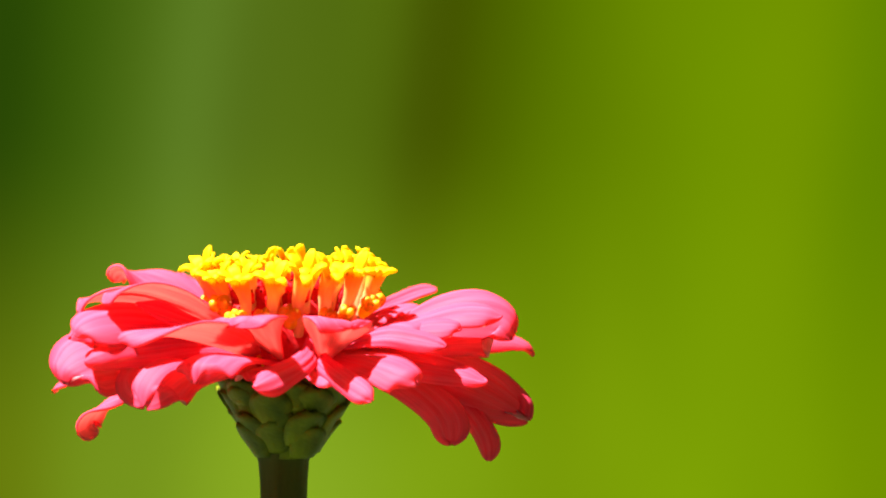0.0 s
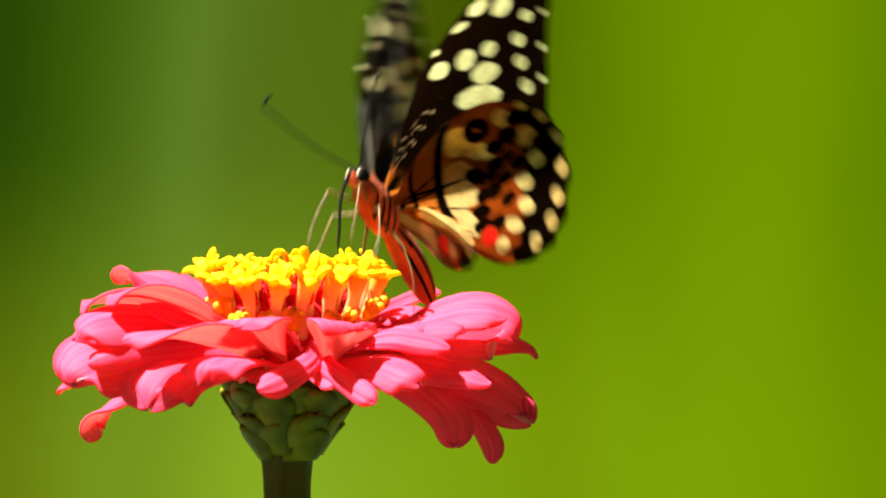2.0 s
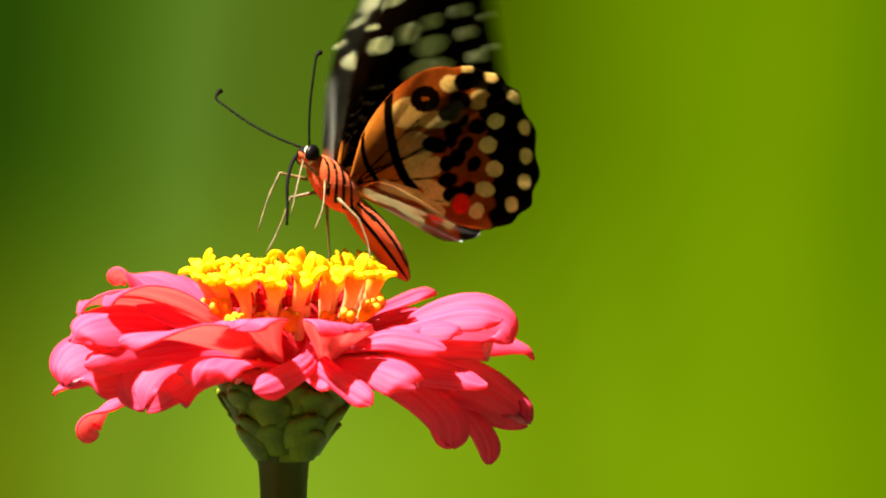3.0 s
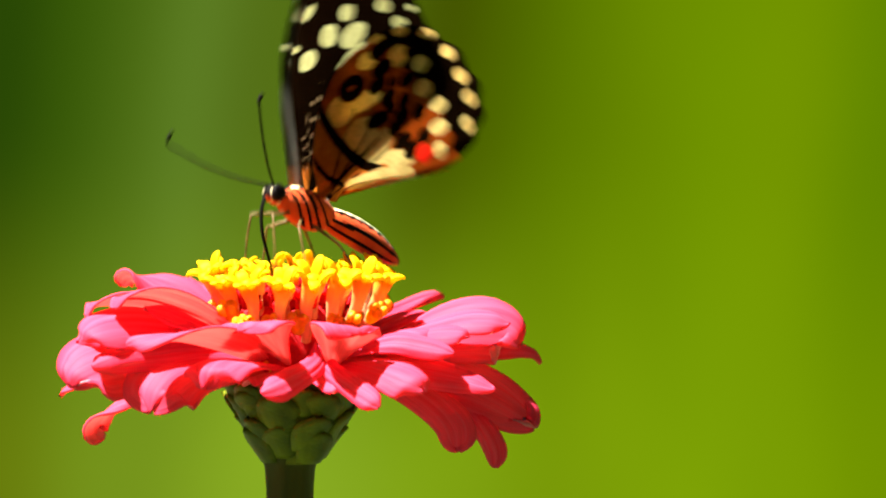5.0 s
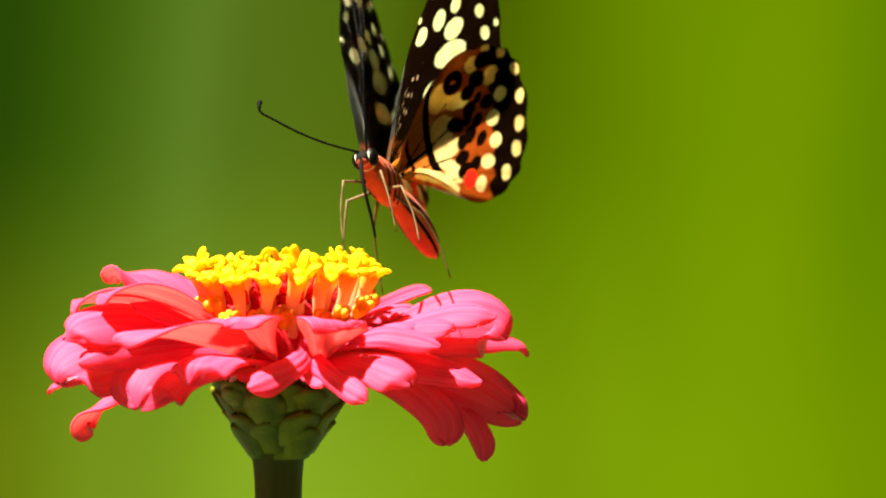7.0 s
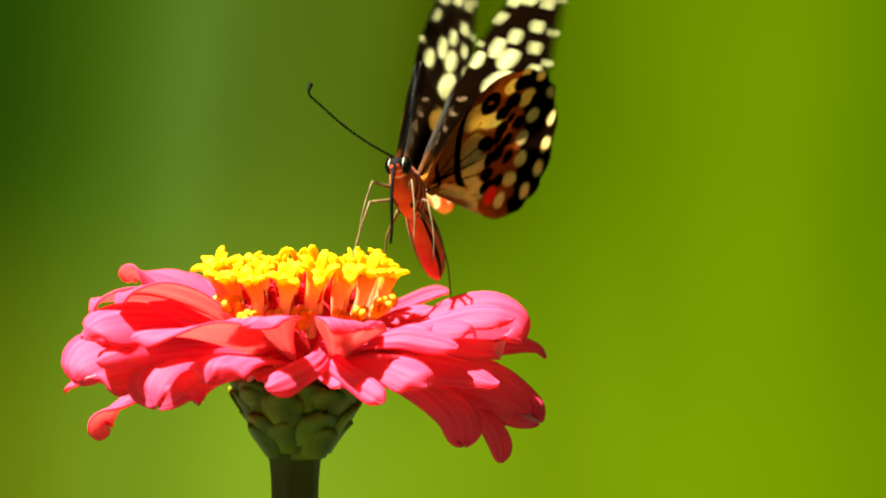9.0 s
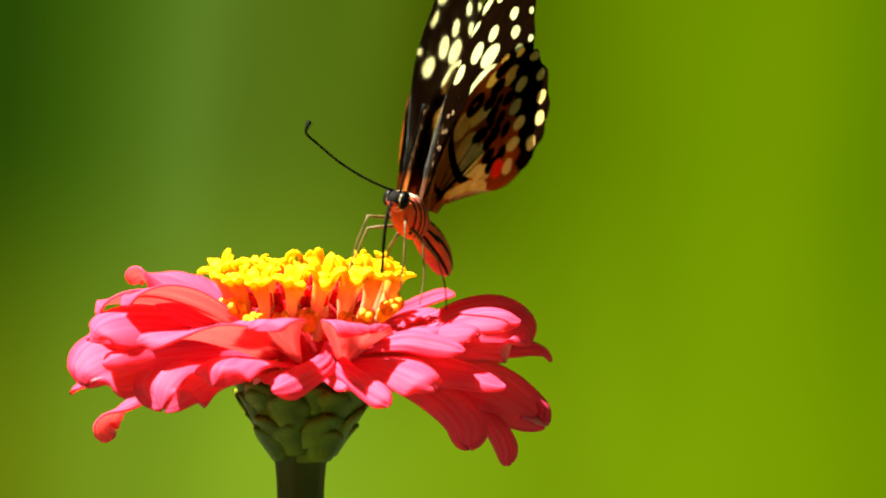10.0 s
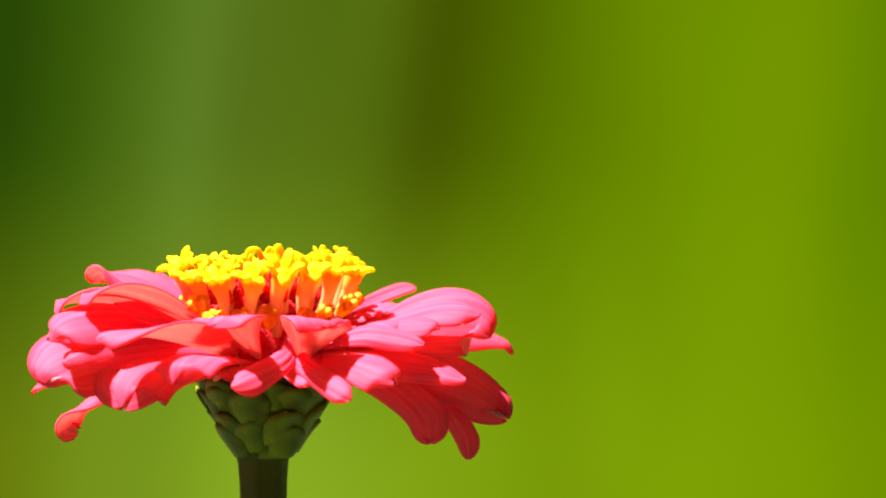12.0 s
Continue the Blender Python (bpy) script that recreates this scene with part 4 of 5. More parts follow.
        put("antenna", mesh_from("antenna", *tube([Vector(q) * MM for q in pts], [q * MM for q in rad], 8), [M_BLACK]), head)
    pro = spline([(8.2, 0, -0.6), (8.3, 0.1, -3.0), (7.2, 0.2, -6.5), (5.0, 0.2, -10.0), (3.4, 0.0, -12.6)], 16)
    put("proboscis", mesh_from("proboscis", *tube([Vector(q) * MM for q in pro], [(0.34 - 0.008 * i) * MM for i in range(16)], 8), [M_BLACK]), head)
    for s in (-1, 1):
        put("leg", leg_mesh((4.0, s * 1.4, -2.0), (8.0, s * 3.4, -3.4), (7.0, s * 4.4, -8.4), (5.4, s * 4.8, -14.0)), top)
        put("leg", leg_mesh((1.5, s * 1.6, -2.6), (3.6, s * 5.0, -4.4), (2.0, s * 6.4, -9.6), (1.4, s * 7.0, -14.6)), top)
        put("leg", leg_mesh((-1.0, s * 1.6, -2.8), (-5.0, s * 4.4, -5.0), (-8.6, s * 5.6, -8.6), (-12.0, s * 6.2, -14.0)), top)
    wings = {}
    for s, tag in ((1, "l"), (-1, "r")):
        for nm, outline, hind in (("forewing", FORE, False), ("hindwing", HIND, True)):
            ob = put(nm, wing_mesh(nm, outline, s, hind), top)
            wings[nm[0] + tag] = ob
            tagged(ob, "black forewing with cream spots" if not hind else "scalloped hindwing, orange and cream with black spots and a red eyespot")
    return top, wings


butterfly, wings = build_butterfly()


# ---- what moves ----
def perch(x, y, z, roll, pitch, yaw):
    """The butterfly's pose, in mm from the flower head's centre."""
    return Matrix.Translation(FLOWER) @ pose(x * MM, y * MM, z * MM, roll, pitch, yaw)


def flap(kind, side, lift, sweep):
    """A wing on its hinge: lifted over the back (90 is upright) and swept forward."""
    x, y, z = HINGES[kind]
    return pose(x * MM, side * y * MM, z * MM, side * lift, 0, 0) @ pose(0, 0, 0, 0, 0, -side * sweep)


def sway(x, z, lean):
    """The flower, moved by the wind and the butterfly's weight, in mm and degrees."""
    return Matrix.Translation(FLOWER) @ pose(x * MM, 0, z * MM, 0, lean, 0)


def motions():
    walk(butterfly, [
        (0, perch(59.54, 150, -157.26, 0, -60, 240)),
        (0.4, perch(42.9, 120, -106.88, 0, -60, 240)),
        (0.5, perch(33.72, 150, -102.58, 0, -60, 240)),
        (0.6, perch(27.29, 140, -57.54, 0, -70, 260)),
        (0.7, perch(28.71, 90, 8.07, 0, -45, 265)),
        (0.8, perch(32.16, 80, 9.3, 0, -60, 265)),
        (0.9, perch(32.95, 25, 31.72, 0, -55, 272)),
        (0.95, perch(32.05, 15.15, 28.84, -4.26, -54.95, 249)),
        (1, perch(31.15, 5.3, 25.95, -8.51, -54.9, 226.01)),
        (1.05, perch(31.93, 5.15, 23.35, -3.65, -55.7, 220.89)),
        (1.1, perch(32.71, 5, 20.74, 1.21, -56.49, 215.77)),
        (1.2, perch(30.03, 3.99, 20.99, 1.65, -65.7, 205.02)),
        (1.3, perch(31.31, 5.36, 21.38, 3.2, -40.61, 217.78)),
        (1.4, perch(24.31, 6.74, 22.88, 12.12, -49.62, 211.83)),
        (1.5, perch(16.78, 7, 23.29, 8.33, -33.68, 207.41)),
        (1.6, perch(16.59, 6.49, 22.17, 9.95, -29.71, 222.32)),
        (1.7, perch(17.59, 6.11, 22.43, 12.36, -32.17, 226.98)),
        (1.8, perch(17.69, 4.76, 26.35, 22.55, -50.38, 208.07)),
        (1.9, perch(17.02, 4.6, 27.08, 22.78, -53.2, 211.44)),
        (2, perch(14.95, 3.79, 25.49, 18.09, -47.85, 217.66)),
        (2.1, perch(14.28, 3.63, 22.15, 15.5, -25.48, 233.33)),
        (2.2, perch(14.17, 3.68, 23.69, 14.46, -28.89, 231.51)),
        (2.3, perch(15.32, 3.22, 27.02, 21.12, -52.87, 194.7)),
        (2.4, perch(12.79, 3.38, 25.75, 17.03, -46.62, 211.31)),
        (2.5, perch(10.54, 3.02, 25.39, 8.7, -38.99, 216.61)),
        (2.6, perch(9.21, 3.4, 22.43, 10.35, -20.54, 227.46)),
        (2.7, perch(9.88, 4.42, 24.77, 22.03, -30.51, 220.85)),
        (2.8, perch(9.12, 5.15, 29.35, 15.25, -44.38, 205.56)),
        (2.9, perch(7.56, 5.96, 29.2, 17.45, -39.31, 204.43)),
        (3, perch(7.88, 6.42, 28.9, 29.93, -43.09, 196.83)),
        (3.1, perch(7.42, 6.82, 29.05, 19.42, -39.52, 211.39)),
        (3.2, perch(6.43, 6.56, 28.05, 18.62, -34.98, 212.86)),
        (4.8, perch(2.88, 6.53, 24.58, 9.22, -15.38, 218.5)),
        (4.9, perch(2.91, 6.46, 24.58, 7.8, -16.12, 218.41)),
        (5, perch(3.21, 6.72, 25.08, 6.23, -18.9, 211.67)),
        (5.1, perch(5.14, 7.11, 27.79, 12.36, -38.71, 192.95)),
        (5.2, perch(4.37, 7.26, 26.92, 6.44, -29.49, 195.58)),
        (5.3, perch(4.62, 7.9, 27.12, 9.65, -32.79, 199.24)),
        (5.4, perch(5.24, 7.72, 25.55, 7.18, -22.76, 194.56)),
        (5.5, perch(2.72, 8.08, 23.66, 8.35, -23.18, 200.78)),
        (5.6, perch(2.94, 7.64, 24.32, 12.08, -21.59, 201.77)),
        (5.7, perch(2.63, 6.97, 24.73, 12.93, -21.82, 200.27)),
        (5.8, perch(2.34, 6.55, 24.81, 10.75, -21.81, 202.88)),
        (5.9, perch(2.66, 5.94, 24.89, 10.07, -23.35, 209.05)),
        (6, perch(2.69, 5.3, 23.93, 8.45, -22.76, 208.05)),
        (6.1, perch(-1.06, 6.9, 23.88, 11.27, -20.4, 209.08)),
        (6.2, perch(-1.41, 8.19, 23.76, 16.59, -17.41, 208.51)),
        (6.3, perch(-1.46, 9.32, 24.2, 22.31, -17.09, 205.77)),
        (6.4, perch(4.7, 10.37, 29.45, 21.97, -37.49, 198.2)),
        (6.5, perch(6.17, 11.48, 29.8, 22.54, -28.42, 225.6)),
        (6.6, perch(10.16, 11.73, 29.7, 22.72, -31.78, 227.12)),
        (6.7, perch(15.36, 10.76, 29.84, 22.26, -33.44, 230.14)),
        (8.3, perch(16.41, 5, 23.69, 16.94, -21.61, 249.95)),
        (8.4, perch(15.52, 4.67, 24.58, 17.02, -25, 251.27)),
        (8.5, perch(16.88, 4.16, 28.84, 16.68, -48.71, 257.75)),
        (8.6, perch(18.39, 4.68, 28.34, 13.82, -47.28, 260.33)),
        (8.7, perch(18.9, 5.2, 28.05, 11.67, -44.96, 257.23)),
        (8.8, perch(20.02, 5.66, 26.82, 9, -41.97, 255.48)),
        (8.9, perch(20.14, 6.13, 27.73, 6.93, -43.28, 250.53)),
        (9, perch(20.04, 6.67, 27.72, 4.5, -40.69, 248.9)),
        (9.1, perch(21.4, 4.97, 25.53, 2.29, -28.62, 250.17)),
        (9.2, perch(21.98, 3.47, 25.71, 0.51, -29.4, 251.89)),
        (9.3, perch(22.02, 1.94, 26.57, -1.04, -30.8, 251.69)),
        (9.4, perch(21.22, 0.43, 25.69, -3.01, -29.79, 252.62)),
        (9.5, perch(18.76, -1.05, 25.78, -4.72, -26.28, 249.78)),
        (10, perch(20.34, -1.44, 24.79, -8.15, -23.79, 246.78)),
        (10.1, perch(21.17, -0.34, 23.72, -6.44, -26.78, 248.82)),
        (10.2, perch(21.36, 0.5, 23.88, -4.27, -26.1, 249.58)),
        (10.3, perch(21.06, 1.24, 27.05, -2.57, -44.87, 233.17)),
        (10.4, perch(16.95, 1.84, 29.8, 0.05, -50.91, 233.72)),
        (10.5, perch(13.54, 3.06, 27.91, 3.31, -34.9, 237.16)),
        (10.7, perch(13.95, 6.34, 26.92, 4.32, -34.31, 247.08)),
        (10.9, perch(13.6, 9.07, 27.02, 4.79, -43.86, 242.43)),
        (11, perch(10.89, 10.13, 27.32, 5.86, -35.88, 241.02)),
        (11.2, perch(11.53, -5, 57.46, 0, -72, 250)),
        (11.3, perch(-3.1, -60, 107.85, 0, -60, 220)),
        (11.4, perch(-38.08, -300, 104.17, 0, -20, 180)),
        (11.5, perch(-35.74, -620, 100.32, 0, 0, 150)),
        (11.6, perch(-23.21, -660, 99.76, 0, -10, 120)),
        (11.7, perch(-75.73, -650, 83.13, 0, 0, 120)),
        (12, perch(-159.69, -600, 51.37, 0, 0, 120)),
    ])
    walk(wings["fl"], [
        (0, flap("forewing", 1, 40, 0)), (0.4, flap("forewing", 1, 60, 0)), (0.5, flap("forewing", 1, 20, 0)), (0.6, flap("forewing", 1, -10, 0)),
        (0.6667, flap("forewing", 1, 55, 0)), (0.7, flap("forewing", 1, 40, 0)), (0.7333, flap("forewing", 1, 25, 0)), (0.8, flap("forewing", 1, -38, 0)),
        (0.8667, flap("forewing", 1, 14, -12)), (0.9, flap("forewing", 1, 0, -12)), (0.9333, flap("forewing", 1, -14, -12)), (0.9667, flap("forewing", 1, 56, 0)),
        (1, flap("forewing", 1, 44, 0)), (1.0333, flap("forewing", 1, 32, 0)), (1.1, flap("forewing", 1, 60.3, 0.98)), (1.1667, flap("forewing", 1, 102.73, -0.32)),
        (1.2, flap("forewing", 1, 87.73, -0.32)), (1.2333, flap("forewing", 1, 72.73, -0.32)), (1.2667, flap("forewing", 1, 85.63, 0.87)), (1.3, flap("forewing", 1, 72.63, 0.87)),
        (1.3333, flap("forewing", 1, 59.63, 0.87)), (1.3667, flap("forewing", 1, 71.06, 2.07)), (1.4, flap("forewing", 1, 84.06, 2.07)), (1.4333, flap("forewing", 1, 97.06, 2.07)),
        (1.4667, flap("forewing", 1, 58.86, 3.28)), (1.5, flap("forewing", 1, 65.86, 3.28)), (1.5333, flap("forewing", 1, 72.86, 3.28)), (1.6, flap("forewing", 1, 68.09, 1.54)),
        (1.7, flap("forewing", 1, 72.05, -0.2)), (1.8, flap("forewing", 1, 79.4, -1.95)), (1.9, flap("forewing", 1, 78.36, -3.69)), (2, flap("forewing", 1, 68.39, -5.42)),
        (2.1, flap("forewing", 1, 70.06, -5.62)), (2.2, flap("forewing", 1, 75.64, -5.83)), (2.3, flap("forewing", 1, 80.24, -6.02)), (2.4, flap("forewing", 1, 80.88, -6.24)),
        (2.4667, flap("forewing", 1, 74.79, -9.43)), (2.5, flap("forewing", 1, 78.79, -9.43)), (2.5333, flap("forewing", 1, 82.79, -9.43)), (2.6, flap("forewing", 1, 61.67, -4.8)),
        (2.7, flap("forewing", 1, 78.89, -3.18)), (2.8, flap("forewing", 1, 74.19, -1.55)), (2.9, flap("forewing", 1, 56.05, -3.93)), (2.9667, flap("forewing", 1, 89.12, -6.29)),
        (3, flap("forewing", 1, 75.12, -6.29)), (3.0333, flap("forewing", 1, 61.12, -6.29)), (3.1, flap("forewing", 1, 56.52, -2.62)), (3.2, flap("forewing", 1, 48.94, 1.05)),
        (4.8, flap("forewing", 1, 82.63, -4.24)), (4.9, flap("forewing", 1, 83.09, -4.58)), (5, flap("forewing", 1, 81.26, -4.9)), (5.1, flap("forewing", 1, 83.24, -9.75)),
        (5.2, flap("forewing", 1, 63.4, -14.59)), (5.3, flap("forewing", 1, 82.64, -19.46)), (5.4, flap("forewing", 1, 64.37, -24.31)), (5.4667, flap("forewing", 1, 74.04, -29.15)),
        (5.5, flap("forewing", 1, 71.04, -29.15)), (5.5333, flap("forewing", 1, 68.04, -29.15)), (5.6, flap("forewing", 1, 85.84, -27.74)), (5.7, flap("forewing", 1, 89.61, -28.08)),
        (5.8, flap("forewing", 1, 93.39, -28.42)), (5.9, flap("forewing", 1, 97.32, -28.76)), (6, flap("forewing", 1, 100.94, -29.1)), (6.1, flap("forewing", 1, 96.43, -29.04)),
        (6.2, flap("forewing", 1, 91.92, -28.98)), (6.3, flap("forewing", 1, 91.7, -28.92)), (6.4, flap("forewing", 1, 82.91, -10.17)), (6.4667, flap("forewing", 1, 53.58, -10.49)),
        (6.5, flap("forewing", 1, 51.58, -10.49)), (6.5333, flap("forewing", 1, 49.58, -10.49)), (6.6, flap("forewing", 1, 56.58, -10.53)), (6.7, flap("forewing", 1, 65.05, -10.58)),
        (8.3, flap("forewing", 1, 59.69, -11.37)), (8.4, flap("forewing", 1, 59.69, -11.42)), (8.4667, flap("forewing", 1, 72.6, -11.47)), (8.5, flap("forewing", 1, 67.6, -11.47)),
        (8.5333, flap("forewing", 1, 62.6, -11.47)), (8.6, flap("forewing", 1, 57.75, -11.21)), (8.7, flap("forewing", 1, 65.64, -10.96)), (8.8, flap("forewing", 1, 57.51, -10.69)),
        (8.9, flap("forewing", 1, 67.56, -10.44)), (8.9667, flap("forewing", 1, 68.5, -10.18)), (9, flap("forewing", 1, 65.5, -10.18)), (9.0333, flap("forewing", 1, 62.5, -10.18)),
        (9.1, flap("forewing", 1, 70.81, -10.58)), (9.2, flap("forewing", 1, 70.67, -11)), (9.3, flap("forewing", 1, 77.35, -11.4)), (9.4, flap("forewing", 1, 74.43, -11.82)),
        (9.5, flap("forewing", 1, 79.8, -12.22)), (10, flap("forewing", 1, 81.39, -8.31)), (10.1, flap("forewing", 1, 81.99, -7.97)), (10.2, flap("forewing", 1, 81.59, -7.63)),
        (10.3, flap("forewing", 1, 80.85, -7.3)), (10.4, flap("forewing", 1, 85.93, -6.96)), (10.5, flap("forewing", 1, 74.21, -6.62)), (10.7, flap("forewing", 1, 64.34, -2.85)),
        (10.9, flap("forewing", 1, 68.59, 0.92)), (10.9667, flap("forewing", 1, 77.73, 2.79)), (11, flap("forewing", 1, 70.73, 2.79)), (11.0333, flap("forewing", 1, 63.73, 2.79)),
        (11.2, flap("forewing", 1, 35, 0)), (11.3, flap("forewing", 1, 60, 0)), (11.4, flap("forewing", 1, 10, 0)), (11.5, flap("forewing", 1, 60, 0)),
        (11.6, flap("forewing", 1, 20, 0)), (11.7, flap("forewing", 1, 60, 0)), (12, flap("forewing", 1, 60, 0)),
    ])
    walk(wings["hl"], [
        (0, flap("hindwing", 1, 37, 0)), (0.4, flap("hindwing", 1, 57, 0)), (0.5, flap("hindwing", 1, 17, 0)), (0.6, flap("hindwing", 1, -13, 0)),
        (0.6667, flap("hindwing", 1, 47, 0)), (0.7, flap("hindwing", 1, 37, 0)), (0.7333, flap("hindwing", 1, 27, 0)), (0.8, flap("hindwing", 1, -41, 0)),
        (0.8667, flap("hindwing", 1, 6, -4)), (0.9, flap("hindwing", 1, -3, -4)), (0.9333, flap("hindwing", 1, -12, -4)), (0.9667, flap("hindwing", 1, 46, -4.72)),
        (1, flap("hindwing", 1, 41, -4.72)), (1.0333, flap("hindwing", 1, 36, -4.72)), (1.1, flap("hindwing", 1, 57.3, -13.33)), (1.1667, flap("hindwing", 1, 87.73, -1.75)),
        (1.2, flap("hindwing", 1, 84.73, -1.75)), (1.2333, flap("hindwing", 1, 81.73, -1.75)), (1.2667, flap("hindwing", 1, 72.63, -4.31)), (1.3, flap("hindwing", 1, 69.63, -4.31)),
        (1.3333, flap("hindwing", 1, 66.63, -4.31)), (1.3667, flap("hindwing", 1, 87.06, -11.17)), (1.4, flap("hindwing", 1, 81.06, -11.17)), (1.4333, flap("hindwing", 1, 75.06, -11.17)),
        (1.5, flap("hindwing", 1, 62.86, -7.94)), (1.6, flap("hindwing", 1, 65.09, -11.87)), (1.7, flap("hindwing", 1, 69.05, -10.48)), (1.8, flap("hindwing", 1, 76.4, -6.32)),
        (1.9, flap("hindwing", 1, 75.36, -3.84)), (2, flap("hindwing", 1, 65.39, -0.63)), (2.1, flap("hindwing", 1, 67.06, 1.48)), (2.2, flap("hindwing", 1, 72.64, 0.32)),
        (2.3, flap("hindwing", 1, 77.24, 0.86)), (2.4, flap("hindwing", 1, 77.88, -2.45)), (2.4667, flap("hindwing", 1, 73.79, 0.06)), (2.5, flap("hindwing", 1, 75.79, 0.06)),
        (2.5333, flap("hindwing", 1, 77.79, 0.06)), (2.6, flap("hindwing", 1, 58.67, 1.98)), (2.7, flap("hindwing", 1, 75.89, 2.75)), (2.8, flap("hindwing", 1, 71.19, -1.98)),
        (2.9, flap("hindwing", 1, 53.05, -0.33)), (2.9667, flap("hindwing", 1, 75.12, 0.39)), (3, flap("hindwing", 1, 72.12, 0.39)), (3.0333, flap("hindwing", 1, 69.12, 0.39)),
        (3.1, flap("hindwing", 1, 53.52, 1.56)), (3.2, flap("hindwing", 1, 45.94, 0.85)), (4.8, flap("hindwing", 1, 79.63, 7.42)), (4.9, flap("hindwing", 1, 80.09, 7.76)),
        (5, flap("hindwing", 1, 78.26, 10.02)), (5.1, flap("hindwing", 1, 80.24, 1.68)), (5.2, flap("hindwing", 1, 60.4, 0.34)), (5.3, flap("hindwing", 1, 79.64, -1.54)),
        (5.4, flap("hindwing", 1, 61.37, -3.58)), (5.5, flap("hindwing", 1, 68.04, -0.01)), (5.6, flap("hindwing", 1, 82.84, -5.47)), (5.7, flap("hindwing", 1, 86.61, -3.43)),
        (5.8, flap("hindwing", 1, 90.39, -1.23)), (5.9, flap("hindwing", 1, 94.32, -1.5)), (6, flap("hindwing", 1, 97.94, 2.6)), (6.1, flap("hindwing", 1, 93.43, -1.34)),
        (6.2, flap("hindwing", 1, 88.92, -2.74)), (6.3, flap("hindwing", 1, 88.7, -5.25)), (6.4, flap("hindwing", 1, 79.91, -8.07)), (6.5, flap("hindwing", 1, 48.58, -9.31)),
        (6.6, flap("hindwing", 1, 53.58, -11)), (6.7, flap("hindwing", 1, 62.05, -9.19)), (8.3, flap("hindwing", 1, 56.69, 9.37)), (8.4, flap("hindwing", 1, 56.69, 10.34)),
        (8.4667, flap("hindwing", 1, 69.6, 7.18)), (8.5, flap("hindwing", 1, 64.6, 7.18)), (8.5333, flap("hindwing", 1, 59.6, 7.18)), (8.6, flap("hindwing", 1, 54.75, 6.56)),
        (8.7, flap("hindwing", 1, 62.64, 5.12)), (8.8, flap("hindwing", 1, 54.51, 6.29)), (8.9, flap("hindwing", 1, 64.56, 6.32)), (9, flap("hindwing", 1, 62.5, 4.47)),
        (9.1, flap("hindwing", 1, 67.81, 13.31)), (9.2, flap("hindwing", 1, 67.67, 12.57)), (9.3, flap("hindwing", 1, 74.35, 13.25)), (9.4, flap("hindwing", 1, 71.43, 13.01)),
        (9.5, flap("hindwing", 1, 76.8, 11.58)), (10, flap("hindwing", 1, 78.39, 11.72)), (10.1, flap("hindwing", 1, 78.99, 15.37)), (10.2, flap("hindwing", 1, 78.59, 13.25)),
        (10.3, flap("hindwing", 1, 77.85, 9.22)), (10.4, flap("hindwing", 1, 82.93, 3.64)), (10.5, flap("hindwing", 1, 71.21, 2.49)), (10.7, flap("hindwing", 1, 61.34, 6.96)),
        (10.9, flap("hindwing", 1, 65.59, 5.58)), (10.9667, flap("hindwing", 1, 73.73, 6.93)), (11, flap("hindwing", 1, 67.73, 6.93)), (11.0333, flap("hindwing", 1, 61.73, 6.93)),
        (11.2, flap("hindwing", 1, 32, 0)), (11.3, flap("hindwing", 1, 57, 0)), (11.4, flap("hindwing", 1, 7, 0)), (11.5, flap("hindwing", 1, 57, 0)),
        (11.6, flap("hindwing", 1, 17, 0)), (11.7, flap("hindwing", 1, 57, 0)), (12, flap("hindwing", 1, 57, 0)),
    ])
